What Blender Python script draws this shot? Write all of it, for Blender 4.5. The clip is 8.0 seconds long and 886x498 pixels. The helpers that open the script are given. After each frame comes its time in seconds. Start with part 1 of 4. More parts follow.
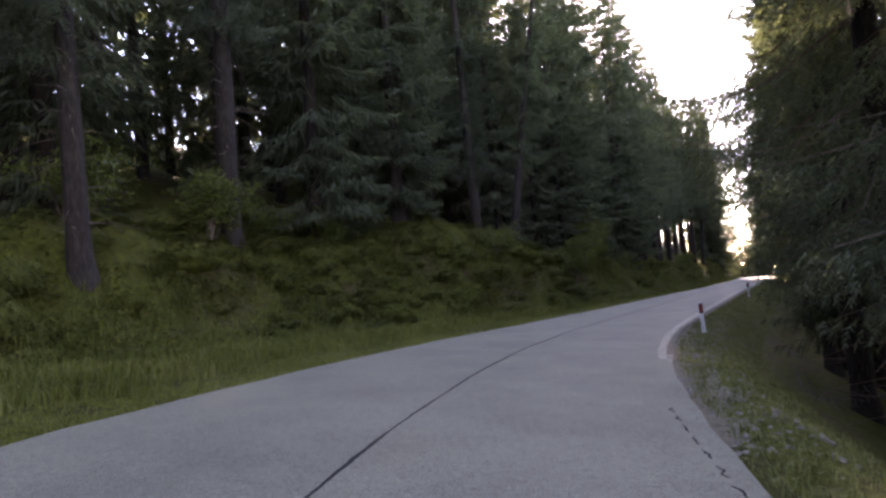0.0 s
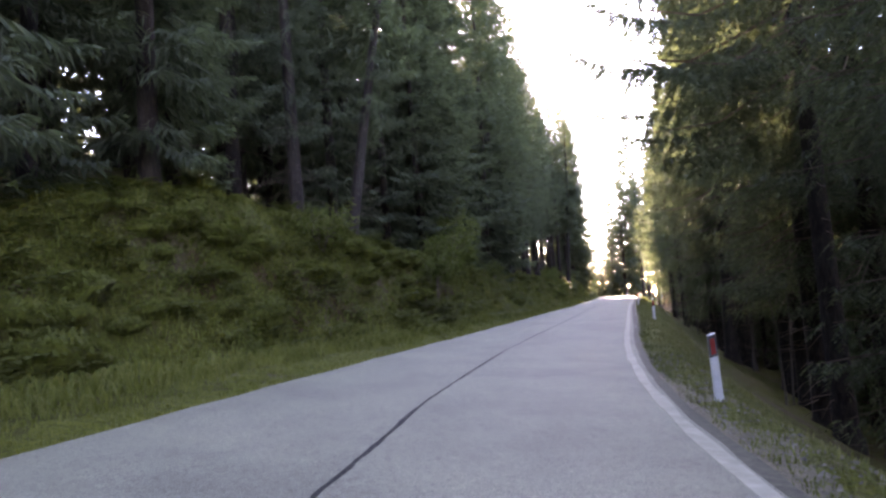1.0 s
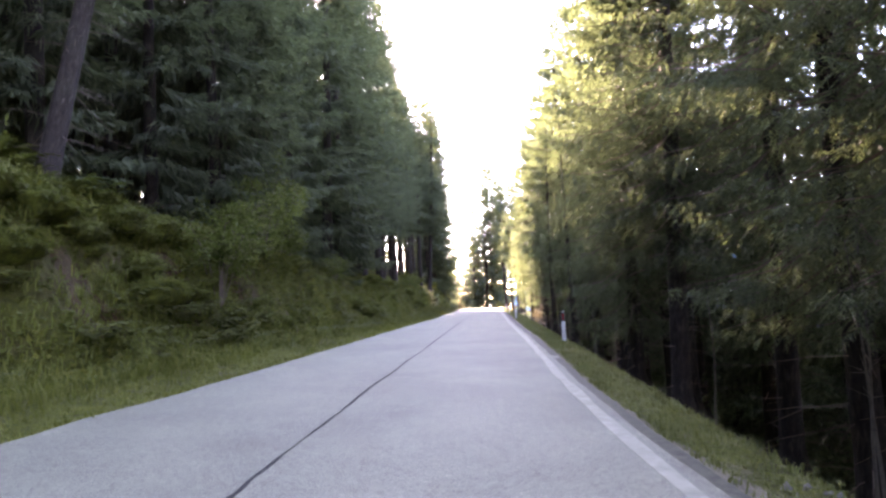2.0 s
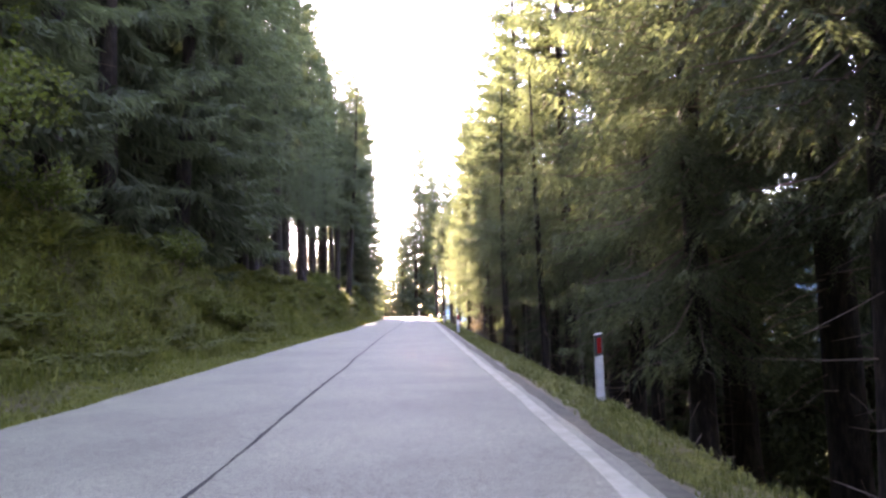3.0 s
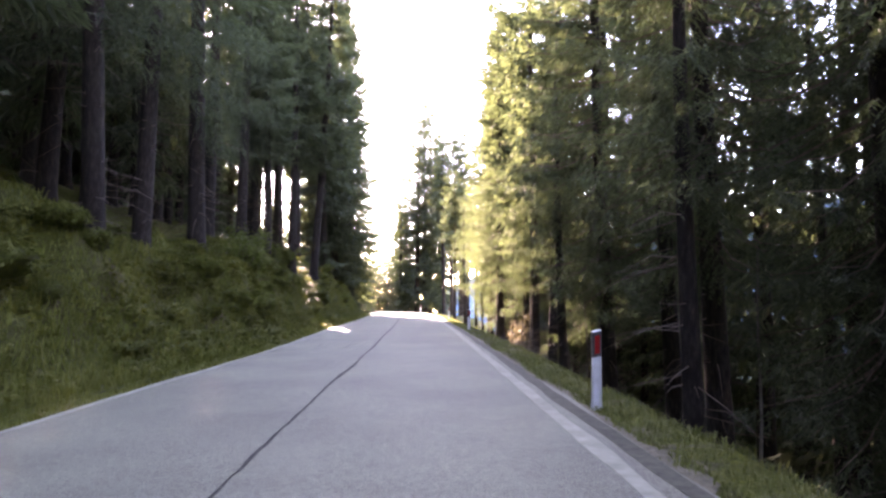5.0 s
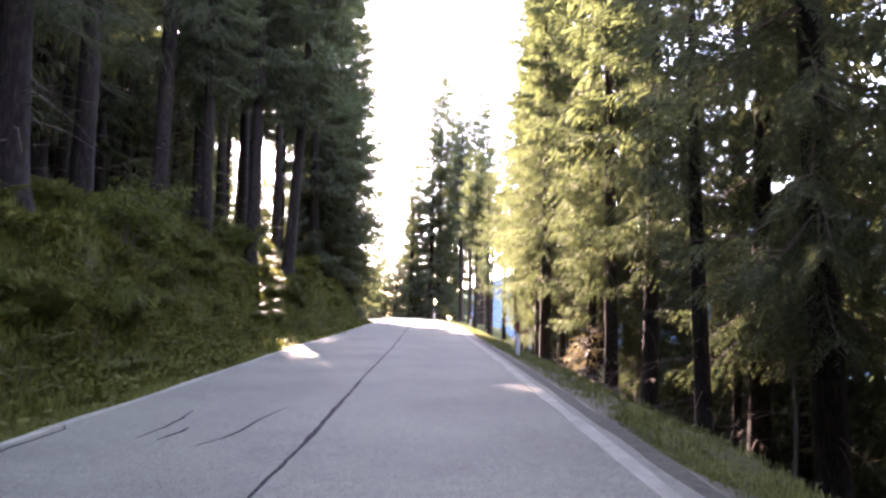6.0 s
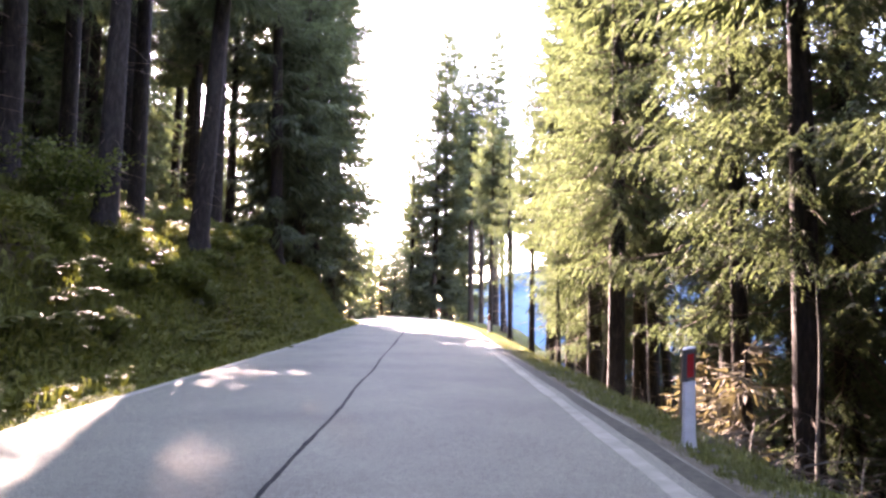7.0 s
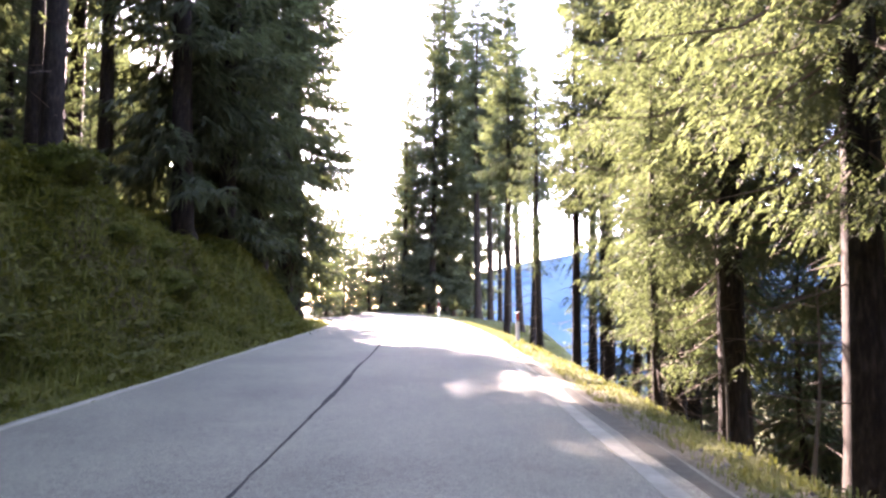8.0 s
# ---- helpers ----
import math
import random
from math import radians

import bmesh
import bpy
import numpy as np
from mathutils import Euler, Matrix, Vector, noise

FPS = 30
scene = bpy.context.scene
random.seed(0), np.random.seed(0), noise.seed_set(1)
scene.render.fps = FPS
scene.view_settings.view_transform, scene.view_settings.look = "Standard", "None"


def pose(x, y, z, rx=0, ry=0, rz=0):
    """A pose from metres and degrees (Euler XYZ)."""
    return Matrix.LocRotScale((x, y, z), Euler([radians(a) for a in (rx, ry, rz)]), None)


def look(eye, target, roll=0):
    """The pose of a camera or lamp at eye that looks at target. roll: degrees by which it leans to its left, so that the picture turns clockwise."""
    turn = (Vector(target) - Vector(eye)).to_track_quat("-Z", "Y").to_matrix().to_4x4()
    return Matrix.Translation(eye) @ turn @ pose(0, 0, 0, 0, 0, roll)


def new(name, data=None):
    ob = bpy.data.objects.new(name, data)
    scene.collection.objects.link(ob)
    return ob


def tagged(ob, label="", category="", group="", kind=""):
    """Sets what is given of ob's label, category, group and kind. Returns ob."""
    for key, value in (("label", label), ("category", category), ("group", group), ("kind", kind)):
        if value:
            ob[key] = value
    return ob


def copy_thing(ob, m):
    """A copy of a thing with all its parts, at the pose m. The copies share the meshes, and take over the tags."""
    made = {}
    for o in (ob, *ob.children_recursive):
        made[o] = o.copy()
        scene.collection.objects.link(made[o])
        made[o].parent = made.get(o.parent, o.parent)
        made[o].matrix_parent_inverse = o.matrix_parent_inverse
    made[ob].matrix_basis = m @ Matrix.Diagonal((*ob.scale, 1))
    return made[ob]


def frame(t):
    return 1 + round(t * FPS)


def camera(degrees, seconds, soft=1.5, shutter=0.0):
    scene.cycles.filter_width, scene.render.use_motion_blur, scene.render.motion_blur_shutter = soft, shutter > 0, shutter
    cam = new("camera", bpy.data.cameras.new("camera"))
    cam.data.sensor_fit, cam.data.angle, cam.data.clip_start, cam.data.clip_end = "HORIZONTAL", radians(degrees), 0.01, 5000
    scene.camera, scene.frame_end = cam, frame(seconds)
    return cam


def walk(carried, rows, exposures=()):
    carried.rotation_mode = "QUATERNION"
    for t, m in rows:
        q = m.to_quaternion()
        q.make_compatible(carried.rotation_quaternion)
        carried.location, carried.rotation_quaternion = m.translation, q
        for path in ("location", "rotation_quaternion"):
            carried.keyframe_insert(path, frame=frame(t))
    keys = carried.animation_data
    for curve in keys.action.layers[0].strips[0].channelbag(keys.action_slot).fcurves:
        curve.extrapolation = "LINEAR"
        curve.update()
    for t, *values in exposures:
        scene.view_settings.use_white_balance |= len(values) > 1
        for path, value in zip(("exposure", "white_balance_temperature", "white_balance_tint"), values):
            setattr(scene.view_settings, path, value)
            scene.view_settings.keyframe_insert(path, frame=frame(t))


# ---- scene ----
cam = camera(66.7, 8.0, soft=2.6)
PATH = [
    (0.0, -0.155, -6.375, 1.300, 93.93, 5.05, 5.97),
    (0.5, 0.000, 0.000, 1.214, 94.17, 4.70, 0.00),
    (1.0, 0.742, 6.332, 1.120, 94.36, 4.15, -6.20),
    (1.5, 2.110, 12.560, 1.001, 94.44, 3.66, -12.45),
    (2.0, 3.985, 18.655, 0.908, 94.52, 2.90, -18.25),
    (2.5, 6.184, 24.642, 0.864, 94.72, 2.22, -22.18),
    (3.0, 8.526, 30.575, 0.856, 94.95, 1.68, -24.41),
    (3.5, 10.893, 36.498, 0.890, 94.96, 1.27, -25.45),
    (4.0, 13.248, 42.425, 0.908, 94.65, 1.01, -25.48),
    (4.5, 15.601, 48.354, 0.907, 94.31, 0.69, -25.02),
    (5.0, 17.956, 54.281, 0.913, 94.36, 0.20, -24.47),
    (5.5, 20.321, 60.205, 0.920, 94.66, -0.37, -23.88),
    (6.0, 22.703, 66.122, 0.907, 94.78, -0.81, -23.44),
    (6.5, 25.105, 72.031, 0.882, 94.57, -1.04, -23.22),
    (7.0, 27.533, 77.929, 0.882, 94.53, -0.87, -23.14),
    (7.5, 29.986, 83.817, 0.881, 94.30, -0.59, -23.17),
    (8.0, 32.457, 89.697, 0.842, 93.92, -0.11, -23.20),
]
walk(cam, [(t, pose(x, y, z, rx, ry, rz)) for t, x, y, z, rx, ry, rz in PATH],
     exposures=[(0.0, 4.05, 8100, 43), (0.5, 4.65, 8000, 42), (1.0, 4.85, 7850, 42), (2.0, 5.45, 7950, 42), (4.5, 5.25, 8150, 43), (6.0, 5.05, 8050, 43), (7.0, 5.15, 7800, 41), (8.0, 4.95, 7650, 39)])

# ---- light: low sun ahead, shining over the forest edge ----
SUN_AZ, SUN_EL = 6.5, 22.0
world = bpy.data.worlds.new("sky")
world.use_nodes = True
scene.world = world
wn = world.node_tree.nodes
sky = wn.new("ShaderNodeTexSky")
sky.sky_type, sky.sun_disc = "NISHITA", False
sky.sun_elevation, sky.sun_rotation = radians(SUN_EL), radians(SUN_AZ)
sky.altitude, sky.air_density, sky.dust_density, sky.ozone_density = 1500, 1.0, 0.6, 1.0
wn["Background"].inputs["Strength"].default_value = 0.15
world.node_tree.links.new(sky.outputs["Color"], wn["Background"].inputs["Color"])
sun = new("sun", bpy.data.lights.new("sun", "SUN"))
sun.data.energy, sun.data.angle, sun.data.color = 4.2, radians(0.55), (1.0, 0.955, 0.88)
sa, se = radians(SUN_AZ), radians(SUN_EL)
SUN_DIR = Vector((math.sin(sa) * math.cos(se), math.cos(sa) * math.cos(se), math.sin(se)))
sun.matrix_world = look((0, 0, 60), Vector((0, 0, 60)) - SUN_DIR)

# ---- materials ----


def material(name, rough=0.8, gloss=0.12):
    mat = bpy.data.materials.new(name)
    mat.use_nodes = True
    nt = mat.node_tree
    bsdf = nt.nodes["Principled BSDF"]
    bsdf.inputs["Roughness"].default_value = rough
    bsdf.inputs["Specular IOR Level"].default_value = gloss
    return mat, nt, bsdf


def node(nt, kind, **values):
    n = nt.nodes.new(kind)
    for key, value in values.items():
        n.inputs[key].default_value = value
    return n


def ramp(nt, fac, stops):
    n = nt.nodes.new("ShaderNodeValToRGB")
    el = n.color_ramp.elements
    while len(el) < len(stops):
        el.new(0.5)
    for e, (pos, col) in zip(el, stops):
        e.position, e.color = pos, (*col, 1)
    nt.links.new(fac, n.inputs["Fac"])
    return n.outputs["Color"]


def noise_fac(nt, scale, detail=6.0, rough=0.6, vec=None):
    n = node(nt, "ShaderNodeTexNoise", Scale=scale, Detail=detail, Roughness=rough)
    if vec is None:
        vec = nt.nodes.new("ShaderNodeTexCoord").outputs["Object"]
    nt.links.new(vec, n.inputs["Vector"])
    return n.outputs["Fac"]


def mix(nt, fac, a, b, how="MIX"):
    n = nt.nodes.new("ShaderNodeMix")
    n.data_type, n.blend_type = "RGBA", how
    for sock, value in ((n.inputs[0], fac), (n.inputs[6], a), (n.inputs[7], b)):
        if isinstance(value, (int, float)):
            sock.default_value = value
        elif isinstance(value, tuple):
            sock.default_value = (*value, 1)
        else:
            nt.links.new(value, sock)
    return n.outputs[2]


def bump(nt, bsdf, fac, strength, dist):
    b = node(nt, "ShaderNodeBump", Strength=strength, Distance=dist)
    nt.links.new(fac, b.inputs["Height"])
    nt.links.new(b.outputs["Normal"], bsdf.inputs["Normal"])


def math_node(nt, op, a, b):
    n = nt.nodes.new("ShaderNodeMath")
    n.operation = op
    for sock, value in zip(n.inputs, (a, b)):
        if isinstance(value, (int, float)):
            sock.default_value = value
        else:
            nt.links.new(value, sock)
    return n.outputs[0]


def leaf_material(name, dark, mid, light, trans=0.35, rough=0.7, gloss=0.1, shine=(1.12, 1.13, 0.76)):
    """Needles or leaves: each shoot and each tree a shade of its own, light passing through."""
    mat, nt, bsdf = material(name, rough)
    island = nt.nodes.new("ShaderNodeNewGeometry").outputs["Random Per Island"]
    tree = nt.nodes.new("ShaderNodeObjectInfo").outputs["Random"]
    clump = noise_fac(nt, 0.45, 3.0)
    f = math_node(nt, "ADD", math_node(nt, "MULTIPLY", island, 0.26), math_node(nt, "MULTIPLY", clump, 0.62))
    f = math_node(nt, "ADD", f, math_node(nt, "MULTIPLY", tree, 0.22))
    col = ramp(nt, f, ((0.15, dark), (0.55, mid), (0.95, light)))
    nt.links.new(col, bsdf.inputs["Base Color"])
    bsdf.inputs["Specular IOR Level"].default_value = gloss
    tr = nt.nodes.new("ShaderNodeBsdfTranslucent")
    warm = mix(nt, 1.0, col, shine, "MULTIPLY")
    nt.links.new(warm, tr.inputs["Color"])
    mx = nt.nodes.new("ShaderNodeMixShader")
    mx.inputs["Fac"].default_value = trans
    nt.links.new(bsdf.outputs["BSDF"], mx.inputs[1])
    nt.links.new(tr.outputs["BSDF"], mx.inputs[2])
    nt.links.new(mx.outputs["Shader"], nt.nodes["Material Output"].inputs["Surface"])
    return mat


def bark_material(name, a, b, c):
    mat, nt, bsdf = material(name, 0.9)
    co = nt.nodes.new("ShaderNodeTexCoord").outputs["Object"]
    mp = node(nt, "ShaderNodeMapping", Scale=(9.0, 9.0, 2.2))
    nt.links.new(co, mp.inputs["Vector"])
    plates = noise_fac(nt, 1.6, 8.0, 0.7, mp.outputs["Vector"])
    col = ramp(nt, plates, ((0.3, a), (0.5, b), (0.72, c)))
    lichen = ramp(nt, noise_fac(nt, 0.8, 5.0), ((0.5, (0, 0, 0)), (0.68, (1, 1, 1))))
    col = mix(nt, math_node(nt, "MULTIPLY", lichen, 0.3), col, (0.036, 0.038, 0.026))
    nt.links.new(col, bsdf.inputs["Base Color"])
    bump(nt, bsdf, plates, 0.7, 0.04)
    return mat


def ground_material():
    """Forest floor, moss and short grass in patches, with bare earth."""
    mat, nt, bsdf = material("forest ground", 0.95)
    big = noise_fac(nt, 0.35, 6.0)
    fine = noise_fac(nt, 6.0, 8.0, 0.7)
    grass = ramp(nt, fine, ((0.25, (0.016, 0.0175, 0.0032)), (0.5, (0.038, 0.042, 0.005)), (0.75, (0.078, 0.082, 0.0115))))
    litter = ramp(nt, fine, ((0.25, (0.02, 0.015, 0.007)), (0.5, (0.045, 0.034, 0.016)), (0.8, (0.1, 0.08, 0.042))))
    patch = ramp(nt, big, ((0.52, (0, 0, 0)), (0.66, (1, 1, 1))))
    nt.links.new(mix(nt, patch, grass, litter), bsdf.inputs["Base Color"])
    bump(nt, bsdf, noise_fac(nt, 3.0, 10.0, 0.75), 0.9, 0.15)
    return mat


def asphalt_material():
    mat, nt, bsdf = material("worn asphalt", 0.82, 0.25)
    vor = node(nt, "ShaderNodeTexVoronoi", Scale=95.0)
    co = nt.nodes.new("ShaderNodeTexCoord").outputs["Object"]
    nt.links.new(co, vor.inputs["Vector"])
    stones = ramp(nt, vor.outputs["Distance"], ((0.0, (0.246, 0.248, 0.172)), (0.35, (0.148, 0.149, 0.104)), (0.7, (0.065, 0.065, 0.047))))
    stain = ramp(nt, noise_fac(nt, 0.5, 8.0, 0.65), ((0.3, (0.72, 0.72, 0.74)), (0.55, (1, 1, 1)), (0.8, (1.18, 1.16, 1.13))))
    col = mix(nt, 1.0, stones, stain, "MULTIPLY")
    coarse = ramp(nt, noise_fac(nt, 14.0, 5.0, 0.7), ((0.3, (0.8, 0.8, 0.8)), (0.7, (1.18, 1.18, 1.18))))
    col = mix(nt, 1.0, col, coarse, "MULTIPLY")
    spot = ramp(nt, noise_fac(nt, 4.5, 4.0), ((0.62, (1, 1, 1)), (0.75, (0.8, 0.8, 0.8))))
    col = mix(nt, 1.0, col, spot, "MULTIPLY")
    nt.links.new(col, bsdf.inputs["Base Color"])
    bump(nt, bsdf, vor.outputs["Distance"], 0.35, 0.006)
    return mat


def mottled(name, a, b, scale=5.0, rough=0.8, rel=0.3, depth=0.01):
    mat, nt, bsdf = material(name, rough, 0.5 if rough < 0.6 else 0.12)
    f = noise_fac(nt, scale, 8.0, 0.7)
    nt.links.new(ramp(nt, f, ((0.32, a), (0.68, b))), bsdf.inputs["Base Color"])
    bump(nt, bsdf, f, rel, depth)
    return mat


M_NEEDLE = leaf_material("spruce needles", (0.022, 0.028, 0.021), (0.048, 0.06, 0.04), (0.1, 0.118, 0.074), 0.42, 0.75, 0.08, (1.5, 1.56, 0.92))
M_BARK = bark_material("spruce bark", (0.007, 0.0055, 0.005), (0.018, 0.0135, 0.0115), (0.043, 0.034, 0.028))
M_TWIG = mottled("dead twigs", (0.045, 0.034, 0.027), (0.12, 0.095, 0.072), 8.0, 0.9)
M_GROUND = ground_material()
M_ASPHALT = asphalt_material()
M_TAR = mottled("tar joint", (0.008, 0.008, 0.008), (0.02, 0.02, 0.019), 3.0, 0.95)
M_LINE = mottled("worn white paint", (0.14, 0.136, 0.104), (0.235, 0.23, 0.18), 3.5, 0.85, 0.1)
M_GRAVEL = mottled("shoulder gravel", (0.038, 0.033, 0.022), (0.13, 0.116, 0.08), 14.0, 0.95, 0.8, 0.03)
M_POST = mottled("weathered white plastic", (0.32, 0.32, 0.32), (0.5, 0.5, 0.5), 4.0, 0.5, 0.05)
M_BAND = mottled("black plastic", (0.012, 0.012, 0.014), (0.03, 0.03, 0.032), 3.0, 0.5, 0.05)
M_RED = mottled("red reflector", (0.17, 0.01, 0.01), (0.26, 0.016, 0.014), 30.0, 0.25, 0.1)
M_GRASS = leaf_material("grass", (0.03, 0.036, 0.008), (0.074, 0.084, 0.019), (0.15, 0.156, 0.05), 0.35)


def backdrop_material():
    """Far wooded mountainside; the blue air before it is put in as a glowing colour."""
    mat, nt, bsdf = material("distant wooded slope with glowing haze", 1.0)
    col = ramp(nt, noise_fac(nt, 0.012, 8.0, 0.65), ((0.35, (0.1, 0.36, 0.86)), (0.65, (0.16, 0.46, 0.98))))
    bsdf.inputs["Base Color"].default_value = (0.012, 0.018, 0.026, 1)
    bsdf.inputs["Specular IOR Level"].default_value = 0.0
    # haze blue is emitted, so the sun hardly changes it
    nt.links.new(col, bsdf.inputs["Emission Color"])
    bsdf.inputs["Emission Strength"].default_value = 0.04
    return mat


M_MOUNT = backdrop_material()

# ---- the road's line: heading in degrees, offsets in metres, a knot every 12 m ----
STEP, S0 = 12.0, -36.0
HEAD = [-22, -16, -9, -0.85, 9.05, 17.87, 21.63, 21.68, 21.66, 21.87, 22.26, 22.72, 22.66, 22.06, 18.8, 12, -2, -18, -32, -44, -52]
JOINT = [-1.53, -1.53, -1.53, -1.53, -1.48, -1.55, -1.62, -1.46, -1.38, -1.27, -1.16, -1.15, -1.33, -1.45, -1.5, -1.5, -1.5, -1.5, -1.5, -1.5, -1.5]
LEFT = [-4.9, -4.9, -4.9, -4.83, -4.64, -4.41, -4.26, -4.17, -4.12, -4.09, -4.07, -4.14, -4.2, -4.28, -4.4, -4.5, -4.5, -4.5, -4.5, -4.5, -4.5]
RIGHT = [1.2, 1.2, 1.2, 1.2, 1.58, 1.59, 1.53, 1.55, 1.57, 1.65, 1.75, 1.72, 1.66, 1.65, 1.65, 1.65, 1.65, 1.65, 1.65, 1.65, 1.65]
EDGE = [0.1, 0.1, 0.1, 0.1, 0.14, 0.27, 0.32, 0.38, 0.42, 0.42, 0.42, 0.42, 0.42, 0.42, 0.42, 0.42, 0.42, 0.42, 0.42, 0.42, 0.42]
LEVEL = [0.3, 0.22, 0.12, 0, -0.17, -0.37, -0.45, -0.4, -0.39, -0.38, -0.42, -0.42, -0.5, -0.52, -0.56, -0.6, -0.65, -0.7, -0.75, -0.8, -0.85]
BANK = [-0.09, -0.09, -0.09, -0.09, -0.074, -0.065, -0.056, -0.035, -0.02, -0.002, 0.01, -0.003, -0.017, -0.025, -0.01, 0.02, 0.04, 0.05, 0.05, 0.05, 0.05]
# the cutting on the uphill side: width of the flat verge, height and run of the bank
VERGE = [5.5, 5.5, 5.2, 4.6, 4.0, 3.0, 2.0, 1.6, 1.3, 1.1, 0.9, 0.8, 0.8, 0.7, 0.8, 3, 7, 8, 8, 8, 8]
BANKH = [1.5, 1.5, 1.6, 2.0, 2.8, 3.6, 3.9, 3.2, 2.6, 2.4, 2.6, 2.8, 2.9, 2.8, 2.6, 1.4, 0.6, 0.6, 0.6, 0.6, 0.6]
BANKR = [6, 6, 5.5, 5, 4.5, 3.6, 3.0, 2.8, 2.6, 2.4, 2.3, 2.2, 2.2, 2.2, 2.4, 3, 4, 5, 5, 5, 5]


# hollows of bare earth in the bank: station, offset, half length, depth
SCARS = ((27.8, -9.0, 1.1, 0.4), (33.8, -7.6, 1.5, 0.55), (38.2, -7.4, 1.2, 0.5), (41.6, -7.6, 1.3, 0.5), (30.6, -8.2, 0.8, 0.35), (46.5, -7.3, 1.0, 0.35), (22.5, -9.6, 0.9, 0.35), (108.4, -6.0, 0.8, 0.3))


def knot(table, s):
    """Smooth value of a table of knots at the station s (arrays too)."""
    y = np.asarray(table, float)
    m = np.gradient(y, STEP)
    q = np.clip((np.asarray(s, float) - S0) / STEP, 0, len(y) - 1.0001)
    i = q.astype(int)
    u = q - i
    return ((2 * u**3 - 3 * u**2 + 1) * y[i] + (u**3 - 2 * u**2 + u) * STEP * m[i]
            + (-2 * u**3 + 3 * u**2) * y[i + 1] + (u**3 - u**2) * STEP * m[i + 1])


ST = np.arange(-36.0, 204.01, 0.5)
_h = np.radians(knot(HEAD, ST))
_x = np.concatenate([[0], np.cumsum(0.5 * np.sin((_h[1:] + _h[:-1]) / 2))])
_y = np.concatenate([[0], np.cumsum(0.5 * np.cos((_h[1:] + _h[:-1]) / 2))])
_x += -0.155 - np.interp(0, ST, _x)
_y += -6.375 - np.interp(0, ST, _y)


def place(s, u):
    """World x, y of the point u metres right of the car's track at the station s; far out the cross lines run parallel."""
    s, u = np.broadcast_arrays(np.asarray(s, float), np.asarray(u, float))
    sc = np.clip(s, ST[0], ST[-1])
    h = np.interp(sc, ST, _h)
    near = np.clip(u, -25, 25)
    over = s - sc
    far = u - near
    hm = radians(14.0)
    x = np.interp(sc, ST, _x) + near * np.cos(h) + over * np.sin(h) + far * math.cos(hm)
    y = np.interp(sc, ST, _y) - near * np.sin(h) + over * np.cos(h) - far * math.sin(hm)
    return x, y


def road_z(s, u):
    return knot(LEVEL, s) + knot(BANK, s) * np.clip(u, -6.5, 4.0)


def wobble(x, y, f, seed):
    """Cheap smooth variation, about -1 to 1."""
    r = np.random.RandomState(seed)
    a = 0
    for _ in range(6):
        k, p = r.uniform(0, 6.283), r.uniform(0, 6.283)
        w = f * r.uniform(0.6, 1.7)
        a = a + np.sin((x * math.cos(k) + y * math.sin(k)) * w + p)
    return a / 3.2


def ground_z(s, u):
    """Height of the ground sheet."""
    s, u = np.broadcast_arrays(np.asarray(s, float), np.asarray(u, float))
    x, y = place(s, u)
    z = road_z(s, u) - 0.06
    # uphill side
    d = knot(LEFT, s) - u
    verge, bh, br = knot(VERGE, s), knot(BANKH, s), knot(BANKR, s)
    t = np.clip((d - verge) / br, 0, 1)
    up = np.clip(d, 0, None).clip(0, 1) * 0.05 + np.clip((d - 0.3) / np.maximum(verge, 0.5), 0, 1) * 0.06 * verge
    up = up + bh * (t * t * (3 - 2 * t)) * (1 + 0.12 * wobble(x, y, 0.5, 3))
    rise = np.where(s > 128, 0.22, 0.36)
    up = up + rise * np.clip(d - verge - br, 0, 90) + 0.2 * np.clip(d - verge - br - 90, 0, 600)
    rough = np.clip((d - 0.4) / 2.0, 0, 1)
    up = up + rough * (0.10 + 0.24 * np.clip((d - verge) / 1.5, 0, 1)) * (wobble(x, y, 1.5, 5) + 0.5 * wobble(x, y, 3.4, 6)) + 0.9 * np.clip((d - 12) / 20, 0, 1) * wobble(x, y, 0.15, 8)
    for s0, u0, half, depth in SCARS:
        up = up - depth * np.exp(-((s - s0) / half) ** 2 - ((u - u0) / 0.55) ** 2)
    # downhill side
    e = u - knot(RIGHT, s) - knot(EDGE, s) - 0.03
    down = -0.05 * np.clip(e, 0, 0.9) - 0.62 * np.clip(e - 0.9, 0, 14) - 0.42 * np.clip(e - 14.9, 0, 130) - 0.1 * np.clip(e - 145, 0, 300)
    flat = np.clip((s - 141) / 11, 0, 1)
    down = (down - 0.05 * np.clip(e, 0, 0.2)) * (1 - 0.85 * flat * flat * (3 - 2 * flat) * np.clip(1 - (e - 10) / 7, 0, 1))
    down = down + np.clip(e / 1.5, 0, 1) * (0.06 * wobble(x, y, 1.6, 15) + 0.04 * wobble(x, y, 3.6, 16)) + 0.5 * np.clip((e - 5) / 10, 0, 1) * wobble(x, y, 0.25, 18)
    return z + np.where(d > 0, up, 0) + np.where(e > 0, down, 0)


def spot(s, u):
    """A point on the ground."""
    x, y = place(s, u)
    return float(x), float(y), float(ground_z(s, u))


def mesh_of(name, verts, faces, mat, smooth=False):
    me = bpy.data.meshes.new(name)
    me.from_pydata([tuple(v) for v in verts], [], [tuple(f) for f in faces])
    me.materials.append(mat)
    if smooth:
        me.shade_smooth()
    return me


